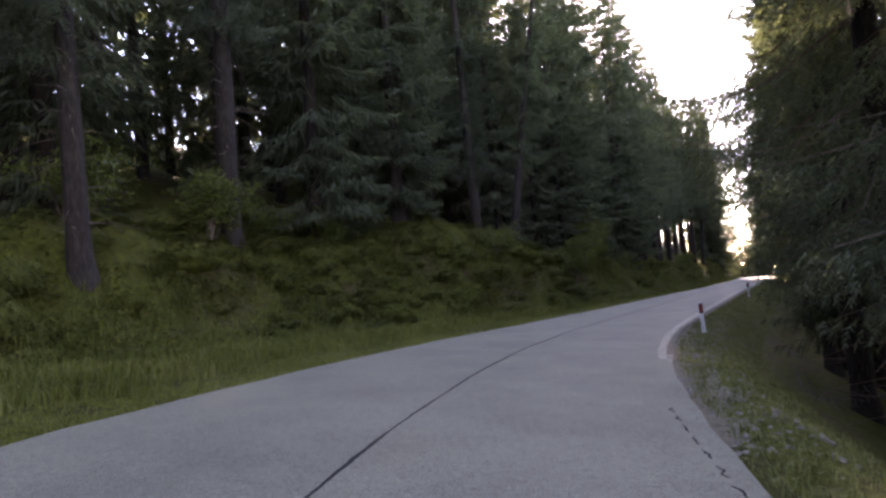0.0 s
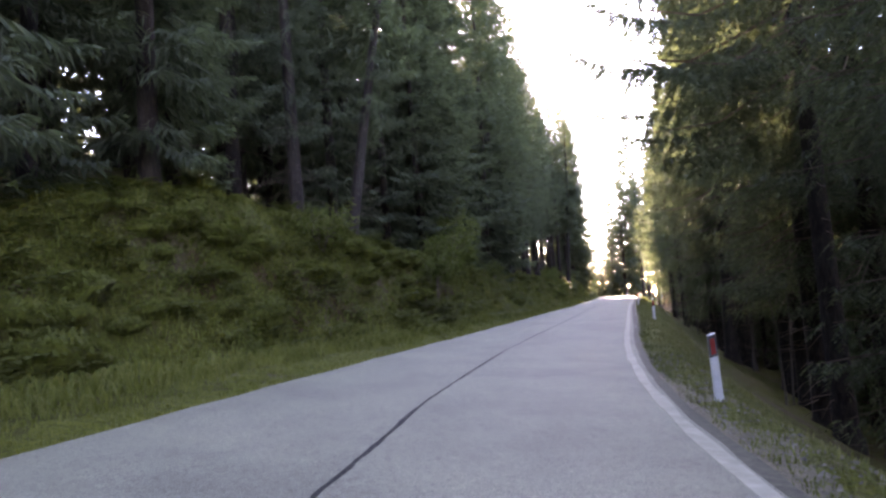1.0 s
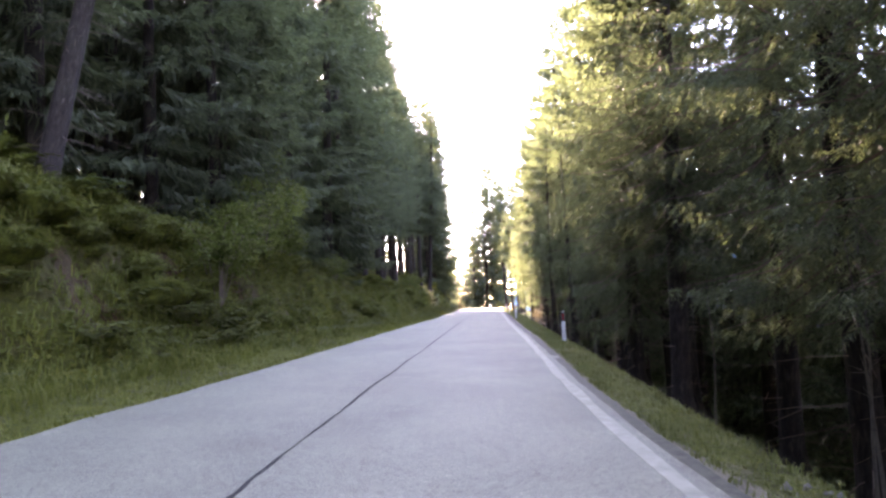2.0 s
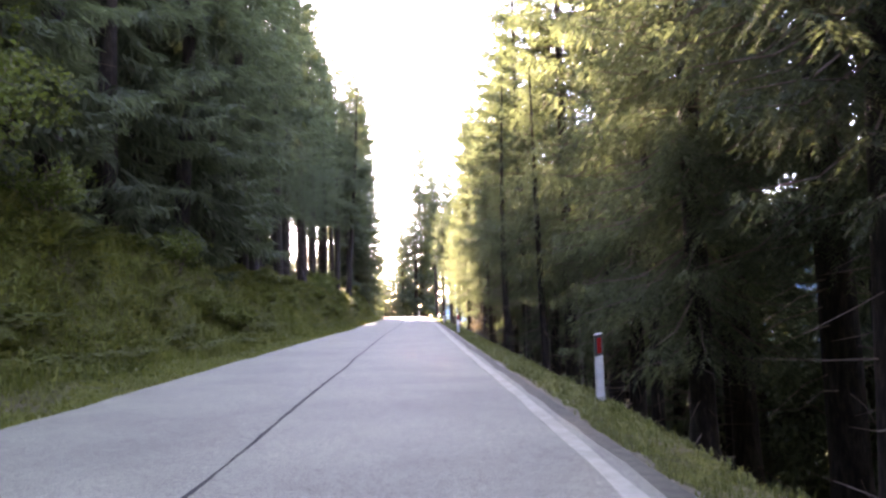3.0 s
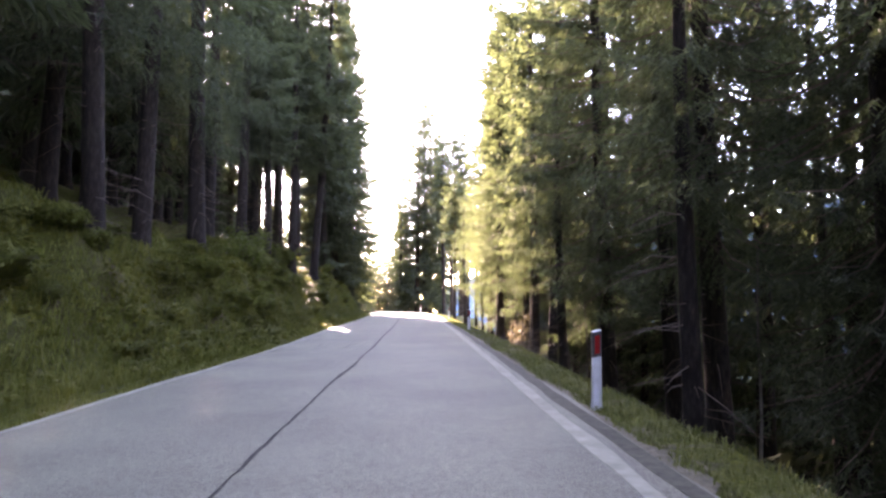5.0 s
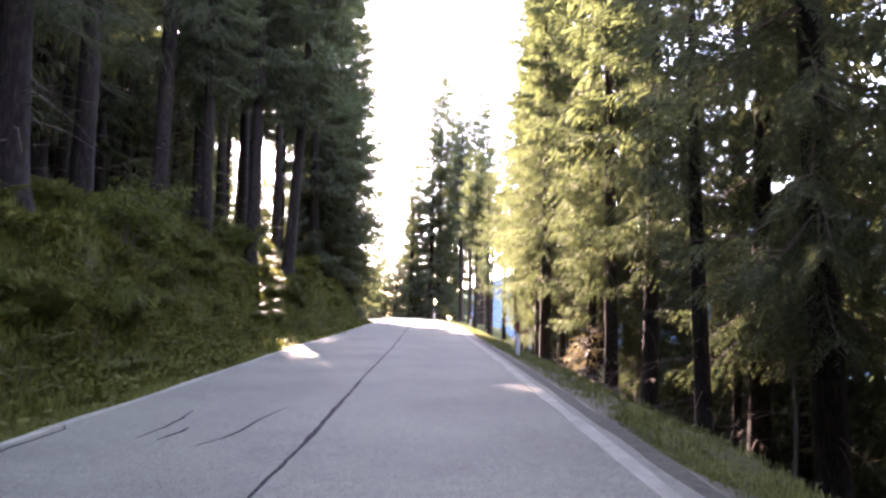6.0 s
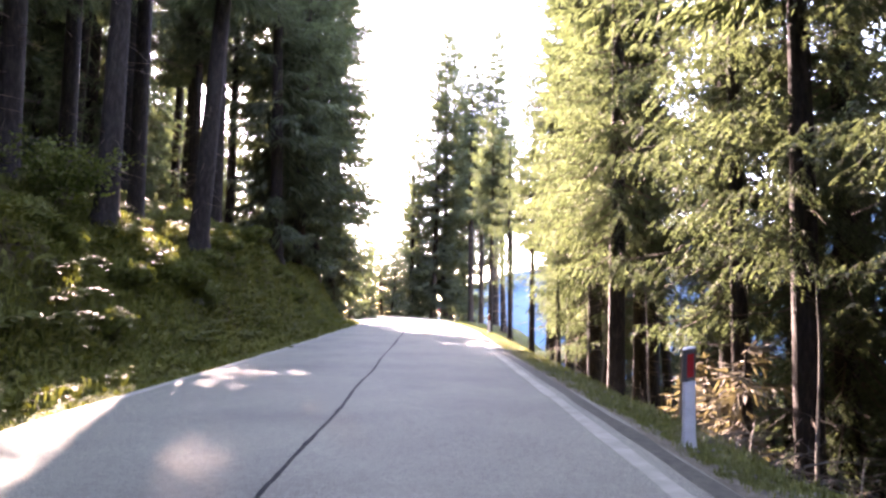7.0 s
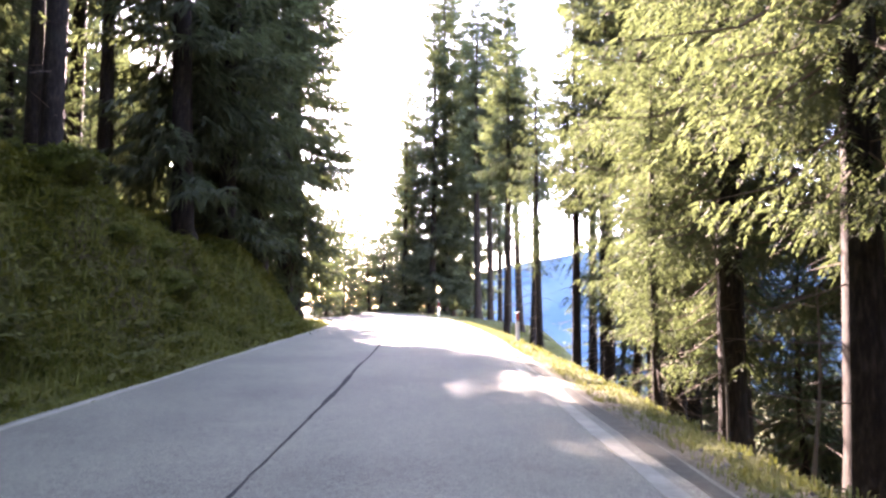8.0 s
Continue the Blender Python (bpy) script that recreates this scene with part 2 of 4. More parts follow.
def grid_mesh(name, P, mat, smooth=True):
    """A sheet from a grid of points."""
    n, m = P.shape[:2]
    i = np.arange(n * m).reshape(n, m)
    q = np.stack([i[:-1, :-1], i[:-1, 1:], i[1:, 1:], i[1:, :-1]], -1).reshape(-1, 4)
    return mesh_of(name, P.reshape(-1, 3).tolist(), q.tolist(), mat, smooth)


def part(name, bm, mat, parent, label=""):
    me = bpy.data.meshes.new(name)
    bm.to_mesh(me)
    bm.free()
    me.materials.append(mat)
    ob = new(name, me)
    ob.parent = parent
    if label:
        ob["label"] = label
    return ob


# ---- ground and road ----
ss = np.concatenate([np.array([-900, -500, -300, -180, -110, -80, -60, -48, -40.0]), np.arange(-36, 180, 0.6), np.arange(180, 204, 4.0), np.array([204, 215, 230, 260, 320, 420, 600, 900, 1400.0])])
uu = np.concatenate([-np.array([1500, 900, 600, 400, 280, 200, 150, 110, 80, 60, 48, 40, 34, 29, 25, 22, 19.5, 17.5, 16, 15, 14.0]), np.arange(-13.2, -4, 0.4), np.array([-3.4, -1.5, 0.5, 1.6]), np.arange(2.0, 9, 0.4), np.array([9.5, 10.5, 12, 14, 17, 20, 25, 32, 42, 60, 85, 120, 170, 260, 420, 700, 1100, 1600.0])])
gs, gu = np.meshgrid(ss, uu, indexing="ij")
gx, gy = place(gs, gu)
ground = new("ground", grid_mesh("ground", np.stack([gx, gy, ground_z(gs, gu)], -1), M_GROUND))
tagged(ground, "mossy forest floor with grass and needle litter", "ground", kind="structure")

rs = np.arange(-36, 204.1, 1.0)
cols = []
edge_l, edge_r = knot(LEFT, rs), knot(RIGHT, rs) + knot(EDGE, rs)
rag_l = 0.05 * wobble(rs, 0 * rs, 1.9, 21) + 0.02
rag_r = 0.05 * wobble(rs, 0 * rs, 2.1, 22)
for f, dz in ((0, -0.12), (0, 0.0), (0.15, 0.0), (0.35, 0), (0.55, 0), (0.75, 0), (1, 0.0), (1, -0.12)):
    u = edge_l + rag_l + (edge_r + rag_r - edge_l - rag_l) * f
    x, y = place(rs, u)
    cols.append(np.stack([x, y, road_z(rs, u) + dz], -1))
road = new("road", grid_mesh("road", np.stack(cols, 1), M_ASPHALT, False))
tagged(road, "narrow grey worn asphalt road through the forest", "road", kind="structure")


def strip(name, mat, table, off, width, s_a, s_b, lift, wob, seed, label, cat, step=0.5):
    s = np.arange(s_a, s_b, step)
    c = knot(table, s) + off + wob * wobble(s, 0 * s, 1.3, seed)
    w = width * (1 + 0.2 * wobble(s, 0 * s, 2.7, seed + 1)) / 2
    rows = []
    for a, dz in ((-1, -0.01), (-0.9, lift), (0.9, lift), (1, -0.01)):
        x, y = place(s, c + a * w)
        rows.append(np.stack([x, y, road_z(s, c + a * w) + dz], -1))
    ob = new(name, grid_mesh(name, np.stack(rows, 1), mat, False))
    return tagged(ob, label, cat, kind="structure")


def ragged_joint(s_a, s_b, seed):
    """The opened seam between the two lanes: ragged edges, wide and narrow stretches."""
    r = np.random.RandomState(seed)
    s = np.arange(s_a, s_b, 0.07)
    c = knot(JOINT, s) + 0.03 * wobble(s, 0 * s, 1.3, 31) + 0.006 * wobble(s, 0 * s, 9.0, 32)
    w = 0.019 * (1 + 0.6 * wobble(s, 0 * s, 0.9, seed) + 0.35 * wobble(s, 0 * s, 4.0, seed + 1)).clip(0.12, 2.2) + 0.004
    rows = []
    for a, dz in ((-1, -0.01), (-0.85, 0.004), (0.85, 0.004), (1, -0.01)):
        e = a * w * (1 + 0.3 * r.uniform(-1, 1, len(s)))
        x, y = place(s, c + e)
        rows.append(np.stack([x, y, road_z(s, c + e) + dz], -1))
    ob = new("centre_joint", grid_mesh("centre_joint", np.stack(rows, 1), M_TAR, False))
    return tagged(ob, "dark ragged tar joint along the middle of the road", "road joint", kind="structure")


ragged_joint(-36, 200, 31)
strip("edge_line", M_LINE, RIGHT, 0, 0.185, 14, 200, 0.005, 0.012, 33, "worn white line along the road's edge", "road marking")
strip("edge_line", M_LINE, LEFT, 0.1, 0.1, 60, 200, 0.005, 0.012, 35, "faded white line along the road's edge", "road marking")

def tar_crack(points, width, seed):
    """A crack in the asphalt, poured with tar: points are station and offset."""
    r = np.random.RandomState(seed)
    k = np.linspace(0, len(points) - 1, 14 * len(points))
    s = np.interp(k, np.arange(len(points)), [p[0] for p in points])
    c = np.interp(k, np.arange(len(points)), [p[1] for p in points]) + 0.012 * wobble(k * 6, 0 * k, 1.0, seed)
    w = width * np.clip(np.sin(np.pi * (k + 0.15) / (k[-1] + 0.3)), 0.15, 1) * r.uniform(0.6, 1.2, len(k))
    rows = []
    for a, dz in ((-1, -0.01), (-0.8, 0.004), (0.8, 0.004), (1, -0.01)):
        x, y = place(s + a * w * 0.3, c + a * w)
        rows.append(np.stack([x, y, road_z(s, c + a * w) + dz], -1))
    ob = new("tar_crack", grid_mesh("tar_crack", np.stack(rows, 1), M_TAR, False))
    return tagged(ob, "dark crack poured with tar across the lane", "road crack", kind="structure")


tar_crack(((83.4, -2.85), (84.0, -2.8), (84.6, -2.83), (85.2, -2.92)), 0.022, 41)
tar_crack(((83.3, -2.62), (83.7, -2.52), (84.0, -2.55)), 0.03, 42)
tar_crack(((83.0, -2.15), (83.4, -2.0), (83.8, -1.92), (84.5, -1.9), (85.5, -1.78)), 0.022, 43)
for k in range(7):
    tar_crack(((4.6 + 0.55 * k, 1.27 + 0.01 * k), (4.8 + 0.55 * k, 1.3), (4.95 + 0.55 * k, 1.27 + 0.01 * k)), 0.014, 50 + k)
tar_crack(((81.6, -4.02), (82.2, -3.76), (83.0, -3.8), (83.9, -3.82), (84.3, -4.04)), 0.02, 44)

M_EDGE = mottled("dark edge asphalt", (0.03, 0.029, 0.021), (0.068, 0.066, 0.048), 9.0, 0.9, 0.4, 0.01)
OUTER = [a + b for a, b in zip(RIGHT, EDGE)]
strip("road_edge", M_EDGE, OUTER, -0.02, 0.16, 15, 42, 0.004, 0.02, 38, "dark crumbling asphalt outside the white line", "road edge")
strip("road_edge", M_EDGE, RIGHT, 0.3, 0.2, 42, 200, 0.004, 0.02, 37, "dark crumbling asphalt outside the white line", "road edge")


def shoulder(name, s_a, s_b, width, seed, label):
    """Loose gravel lying on the ground beside the asphalt."""
    s = np.arange(s_a, s_b, 0.15)
    grow = np.clip(np.minimum(s - s_a, s_b - s) / 2.5, 0.05, 1)
    w = width * grow * (1 + 0.4 * wobble(s, 0 * s, 1.6, seed) + 0.2 * wobble(s, 0 * s, 5.0, seed + 7))
    rows = []
    for f in np.linspace(0, 1, 7):
        u = knot(RIGHT, s) + knot(EDGE, s) - 0.06 + w * f
        x, y = place(s, u)
        h = ground_z(s, u) + 0.035 * (1 - f * f) - 0.012 * f + 0.015 * wobble(x, y, 6.0, seed + 3)
        rows.append(np.stack([x, y, h], -1))
    ob = new(name, grid_mesh(name, np.stack(rows, 1), M_GRAVEL))
    return tagged(ob, label, "gravel", kind="structure")


def turf_strip(name, side, s_a, s_b, width, seed, label):
    """Short turf growing up to the asphalt, with an uneven inner edge."""
    s = np.arange(s_a, s_b, 0.2)
    rows = []
    inner = 0.05 * wobble(s, 0 * s, 3.1, seed) + 0.05 * wobble(s, 0 * s, 7.7, seed + 1)
    w = width * (1 + 0.3 * wobble(s, 0 * s, 0.9, seed + 2))
    if side < 0:
        w = np.minimum(w, knot(VERGE, s) + 0.5)
    for f in np.linspace(0, 1, 9):
        d = inner + (0.05 if side < 0 else 0.3) + w * f
        u = knot(LEFT, s) - d if side < 0 else knot(RIGHT, s) + knot(EDGE, s) + d
        x, y = place(s, u)
        h = ground_z(s, u) + 0.022 * math.sin(math.pi * min(1, f + 0.1)) - 0.03 * f + 0.02 * wobble(x, y, 5.0, seed + 3) * math.sin(math.pi * f)
        rows.append(np.stack([x, y, h], -1))
    ob = new(name, grid_mesh(name, np.stack(rows, 1), M_SHORT if side < 0 else M_POOR))
    return tagged(ob, label, "turf", kind="structure")


def turf_material(name, straw):
    """Short turf: green and mossy tufts, dark thatch between them, straw in patches."""
    mat, nt, bsdf = material(name, 0.95)
    fine = noise_fac(nt, 22.0, 6.0, 0.75)
    tuft = noise_fac(nt, 4.0, 6.0, 0.7)
    green = ramp(nt, fine, ((0.3, (0.0153, 0.017, 0.00255)), (0.5, (0.06, 0.068, 0.007)), (0.72, (0.12, 0.128, 0.017))))
    dry = ramp(nt, fine, ((0.3, (0.035, 0.03, 0.015)), (0.5, (0.09, 0.08, 0.045)), (0.72, (0.17, 0.155, 0.1))))
    col = mix(nt, ramp(nt, noise_fac(nt, 1.3, 7.0, 0.7), ((straw, (0, 0, 0)), (straw + 0.14, (1, 1, 1)))), green, dry)
    col = mix(nt, 1.0, col, ramp(nt, tuft, ((0.3, (0.5, 0.5, 0.5)), (0.6, (1.15, 1.15, 1.15)))), "MULTIPLY")
    nt.links.new(col, bsdf.inputs["Base Color"])
    bump(nt, bsdf, math_node(nt, "ADD", fine, math_node(nt, "MULTIPLY", tuft, 2.0)), 1.0, 0.06)
    return mat


M_SHORT = turf_material("short green turf", 0.6)
M_POOR = turf_material("thin dry turf", 0.53)
turf_strip("verge_turf", -1, -10, 140, 1.5, 51, "short yellow-green turf along the uphill road edge")
turf_strip("shoulder_turf", 1, -6, 150, 1.7, 61, "short green turf on the lip of the downhill slope")
shoulder("gravel_shoulder", 6, 27, 1.0, 41, "pale gravel and dry leaves on the roadside shoulder")
shoulder("gravel_shoulder", 27, 84, 0.35, 42, "narrow strip of earth and grit beside the asphalt")
shoulder("gravel_shoulder", 84, 140, 0.75, 43, "grey gravel and earth beside the asphalt")


# ---- spruces ----
def tube(points, radii, sides, verts, faces):
    """A tapered tube along points, added to verts and faces."""
    base = len(verts)
    pts = [Vector(p) for p in points]
    for k, (p, r) in enumerate(zip(pts, [float(q) for q in radii])):
        d = (pts[min(k + 1, len(pts) - 1)] - pts[max(k - 1, 0)]).normalized()
        a = d.cross(Vector((0.31, 0.95, 0.1))).normalized()
        b = d.cross(a)
        for j in range(sides):
            w = 2 * math.pi * j / sides
            verts.append(tuple(p + r * (math.cos(w) * a + math.sin(w) * b)))
    for k in range(len(pts) - 1):
        for j in range(sides):
            j2 = (j + 1) % sides
            faces.append((base + k * sides + j, base + k * sides + j2, base + (k + 1) * sides + j2, base + (k + 1) * sides + j))
    faces.append(tuple(base + (len(pts) - 1) * sides + j for j in range(sides)))


def kites(base, way, side, length, width, fold):
    """Needled shoots: folded kites from base along way. Arrays of n; returns verts and faces."""
    n = len(base)
    tip = base + way * length[:, None]
    mid = base + way * (length * 0.45)[:, None]
    lo = np.cross(way, side) * fold[:, None]
    a, b = mid + side * width[:, None] / 2 + lo, mid - side * width[:, None] / 2 + lo
    v = np.stack([base, a, tip, b], 1).reshape(-1, 3)
    k = 4 * np.arange(n)[:, None]
    f = np.concatenate([k + [[0, 1, 2]], k + [[0, 2, 3]]], 1).reshape(-1, 3)
    return v, f


def slivers(base, way, side, length, width):
    """Short needled shoots: slim triangles."""
    n = len(base)
    v = np.stack([base + side * width[:, None] / 2, base - side * width[:, None] / 2, base + way * length[:, None]], 1).reshape(-1, 3)
    return v, np.arange(3 * n).reshape(-1, 3)


def unit(v):
    return v / np.maximum(np.linalg.norm(v, axis=-1, keepdims=True), 1e-6)


def spruce(seed, height, crown, radius, gap, fine, dead=0, lean=0.0, detail=0.0, whorl=(4, 7), arms=()):
    """A spruce: bare trunk up to crown, whorls of drooping boughs, hanging shoots. gap: metres between whorls; fine: 1 for near trees; arms: single long boughs (height, azimuth, length, rise)."""
    r = np.random.RandomState(seed)
    tv, tf = [], []
    bend = r.uniform(-1, 1, 2) * 0.25
    r0 = 0.0095 * height + 0.03

    def axis(z):
        q = z / height
        return np.array([bend[0] * math.sin(3 * q) + lean * q * height, bend[1] * math.sin(2.3 * q), z])
    zs = [-1.2, 0.0, 0.35, min(1.2, 0.25 * height)] + list(np.linspace(min(3, 0.4 * height), height * 0.985, 11))
    rad = [r0 * 1.7, r0 * 1.45, r0 * 1.12] + [r0 * (1 - z / height) ** 0.8 + 0.012 for z in zs[3:]]
    tube([axis(z) for z in zs], rad, 9, tv, tf)
    lv, lf = [], []
    B, W, SD, L, WD, FO = [], [], [], [], [], []
    NB, NW, NS, NL, NN = [], [], [], [], []
    z = crown
    tiers = []
    while z < height - 0.25:
        q = (z - crown) / (height - crown)
        full = radius * (1 - q) ** 0.62 * min(1.0, 0.55 + 2.2 * q) + 0.12
        boughs = []
        for k in range(r.randint(*whorl)):
            az, ln = r.uniform(0, 2 * math.pi), full * r.uniform(0.55, 1.12)
            if r.uniform() > 0.06:
                boughs.append((az, ln, -0.32 + 0.85 * q + r.uniform(-0.12, 0.12)))
        tiers.append((z, q, boughs, 1.0))
        z += gap * r.uniform(0.7, 1.3)
    tiers += [(h, 0.0, [(radians(az), ln, rise)], 2.2) for h, az, ln, rise in arms]
    for z, q, boughs, heavy in tiers:
        for az, ln, el in boughs:
            out = np.array([math.cos(az), math.sin(az), 0])
            acr = np.array([-math.sin(az), math.cos(az), 0])
            p0 = axis(z + r.uniform(-0.2, 0.2))
            sag = 0.22 * ln * (1 - 0.6 * q)
            curl = r.uniform(-0.12, 0.12)

            def along(t):
                t = np.asarray(t)[..., None]
                return p0 + out * ln * t + acr * ln * curl * t * t + np.array([0, 0, 1.0]) * (el * ln * t - sag * np.sin(2.2 * t) + 0.25 * sag * t**3)
            if fine > 0.7:
                tube(along([0, 0.5, 0.96]), (0.012 + 0.009 * ln, 0.008 + 0.005 * ln, 0.006), 3, lv, lf)
            if z < detail:
                # near boughs: side twigs feathered with short shoots
                n = max(3, int(ln * heavy / 0.2))
                t = np.repeat(np.linspace(0.14, 1.0, n), 2)
                sgn = np.tile([1.0, -1.0], n)
                pos = along(t + r.uniform(-0.02, 0.02, 2 * n))
                tan = unit(along(t + 0.03) - along(t - 0.03))
                ang = r.uniform(0.6, 1.15, 2 * n) * sgn
                way = tan * np.cos(ang)[:, None] + acr * np.sin(ang)[:, None]
                way[:, 2] -= r.uniform(0.3, 1.15, 2 * n) * min(heavy, 1.5)
                way = unit(way)
                long = np.minimum(0.26 + 0.32 * ln * (1 - t) + r.uniform(0, 0.15, 2 * n), 0.95)
                for k2 in range(2 * n):
                    m = max(3, int(long[k2] / 0.04))
                    q2 = (np.arange(m) + r.uniform(0.2, 0.8, m)) / m
                    sag2 = np.array([0, 0, -0.28]) * long[k2]
                    nb = pos[k2] + way[k2] * (long[k2] * q2)[:, None] + sag2 * (q2 * q2)[:, None]
                    sd = unit(np.cross(way[k2], np.array([0.1, 0.05, 1.0])))
                    alt = np.where(np.arange(m) % 2 == 0, 1.0, -1.0)
                    alt[-1] = 0
                    w2 = unit(way[k2] * r.uniform(0.5, 0.9, m)[:, None] + sd * (alt * r.uniform(0.5, 0.9, m))[:, None] + r.uniform(-0.25, 0.25, (m, 3)) + np.array([0, 0, -0.18]))
                    NB.append(nb), NW.append(w2), NS.append(unit(np.cross(w2, r.uniform(-1, 1, (m, 3)))))
                    NL.append((0.1 + 0.1 * (1 - q2)) * r.uniform(0.75, 1.25, m)), NN.append(r.uniform(0.026, 0.046, m) * min(heavy, 1.4))
                continue
            n = max(2, int(ln / (0.122 / fine)))
            t = np.linspace(0.12 + 0.1 * (1 - q), 1.0, n) + r.uniform(-0.02, 0.02, n)
            t = np.repeat(t, 3)
            m = len(t)
            sgn = np.tile([1, -1, 0], n).astype(float)
            pos = along(t)
            tan = unit(along(t + 0.03) - along(t - 0.03))
            ang = r.uniform(0.55, 1.15, m) * sgn
            ang[sgn == 0] = r.uniform(-0.4, 0.4, n)
            way = tan * np.cos(ang)[:, None] + acr * np.sin(ang)[:, None]
            hang = r.uniform(0.15, 0.75, m) * (1 - 0.65 * q)
            way[:, 2] -= hang
            way = unit(way)
            long = np.minimum(0.3 + 0.34 * ln * (1 - t) + r.uniform(0, 0.16, m), 0.85) * (1.0 if fine > 0.6 else 1.25)
            side = unit(np.cross(way, np.array([0, 0, 1.0])) + r.uniform(-0.55, 0.55, (m, 3)))
            B.append(pos), W.append(way), SD.append(side), L.append(long)
            WD.append(r.uniform(0.06, 0.112, m) / (fine ** 0.8)), FO.append(r.uniform(-0.03, 0.03, m))
            # a second, hanging shoot out of the middle of the side twigs
            pick = (sgn != 0) & (long > 0.42)
            c = pick.sum()
            if c:
                w2 = way[pick] * 0.5 + r.uniform(-0.5, 0.5, (c, 3))
                w2[:, 2] -= 0.75
                B.append(pos[pick] + way[pick] * (long[pick] * 0.5)[:, None]), W.append(unit(w2))
                SD.append(unit(r.uniform(-1, 1, (c, 3)))), L.append(long[pick] * r.uniform(0.5, 0.85, c))
                WD.append(r.uniform(0.05, 0.085, c) / (fine ** 0.8)), FO.append(r.uniform(-0.02, 0.02, c))
    for k in range(dead):
        zz = r.uniform(0.06, 1.0) * crown + 0.3
        az, ln = r.uniform(0, 6.283), r.uniform(0.5, 2.2)
        o = np.array([math.cos(az), math.sin(az), r.uniform(-0.35, 0.1)])
        p = axis(zz)
        tube([p, p + o * ln * 0.5, p + o * ln + np.array([0, 0, r.uniform(-0.4, 0.1)])], (0.018, 0.011, 0.004), 3, lv, lf)
    cv, cf = np.zeros((0, 3)), np.zeros((0, 3), int)
    if B and fine < 0.5:
        cb, cw, cs, cl, cd = [np.concatenate(a) for a in (B, W, SD, L, WD)]
        cv, cf = slivers(cb, cw, cs, cl * 1.05, cd * 0.95)
    elif B:
        cv, cf = kites(*[np.concatenate(a) for a in (B, W, SD, L, WD, FO)])
    if NB:
        nv, nf = slivers(*[np.concatenate(a) for a in (NB, NW, NS, NL, NN)])
        cv, cf = np.concatenate([cv, nv]), np.concatenate([cf, nf + len(cv)])
    return (tv, tf), (lv, lf), (cv.tolist(), cf.tolist())


def spruce_thing(label, *args, **kw):
    trunk, limbs, crown = spruce(*args, **kw)
    root = tagged(new("spruce_tree"), label, "tree", "spruces of the forest")
    for name, (v, f), mat, smooth in (("trunk", trunk, M_BARK, True), ("bough_wood", limbs, M_TWIG, False), ("crown", crown, M_NEEDLE, False)):
        if len(v):
            ob = new(name, mesh_of(name, v, f, mat, smooth))
            ob.parent = root
            if name == "bough_wood":
                ob["kind"] = "stuff"
    root.location = (0, 0, -500)
    return root


KINDS = {
    "edge": ["tall dark green spruce with boughs down to the ground", [(11, 27, 1.2, 3.6, 0.6, 0.7), (12, 29, 2.0, 3.9, 0.62, 0.7), (13, 24, 0.8, 3.3, 0.58, 0.7)], dict(dead=6, whorl=(6, 9))],
    "near": ["tall sunlit green spruce with long drooping boughs", [(14, 26, 3.0, 3.9, 0.5, 0.75), (15, 28, 4.2, 4.1, 0.5, 0.75), (16, 27, 5.2, 3.8, 0.5, 0.75)], dict(dead=30, detail=13.0)],
    "hang": ["spruce with long sparse drooping boughs over the road", [(17, 26, 8.0, 3.9, 0.6, 0.8)], dict(dead=26, detail=15.0, arms=((10.9, 183, 6.2, -0.1), (10.2, 171, 5.2, -0.16), (11.8, 192, 5.9, -0.06), (9.6, 186, 4.8, -0.2), (12.6, 177, 5.6, -0.02), (8.9, 176, 3.8, -0.25), (10.5, 200, 5.0, -0.12)))],
    "high": ["tall spruce with a bare trunk and a broad high crown", [(45, 31, 9.5, 3.7, 0.52, 0.7)], dict(dead=22, whorl=(6, 9))],
    "wood": ["tall spruce with a bare trunk and dead lower twigs", [(21, 28, 6.0, 3.4, 0.64, 0.6), (22, 30, 7.5, 3.5, 0.64, 0.6), (23, 27, 4.5, 3.2, 0.64, 0.6)], dict(dead=34, detail=11.0)],
    "deep": ["spruce trunk and thin crown deep in the forest", [(31, 27, 4.0, 3.4, 1.1, 0.42), (32, 29, 6.0, 3.5, 1.1, 0.42), (33, 25, 2.5, 3.2, 1.1, 0.42)], dict(dead=14)],
    "mast": ["slender tall spruce with a long bare trunk and high crown", [(41, 32, 12.5, 2.8, 0.42, 0.7), (42, 34, 13.2, 2.9, 0.42, 0.7)], dict(dead=24, whorl=(7, 11))],
    "stilt": ["slim spruce with a bare trunk and a small dense crown", [(46, 16, 8.2, 2.2, 0.36, 0.7), (47, 15, 8.8, 2.0, 0.36, 0.7)], dict(dead=18, whorl=(7, 10))],
    "pole": ["thin young spruce pole with sparse boughs", [(61, 15, 5.0, 1.6, 0.55, 0.6), (62, 13, 3.5, 1.5, 0.55, 0.6)], dict(dead=30, detail=20.0)],
    "young": ["young pale green spruce at the roadside clearing", [(51, 10, 0.5, 2.2, 0.38, 0.72), (52, 8, 0.3, 1.9, 0.36, 0.72)], dict(dead=2)],
}
FIRST = {k: [spruce_thing(label, *a, **kw) for a in shapes] for k, (label, shapes, kw) in KINDS.items()}
USED = set()
TREES = []
CLOSE = []


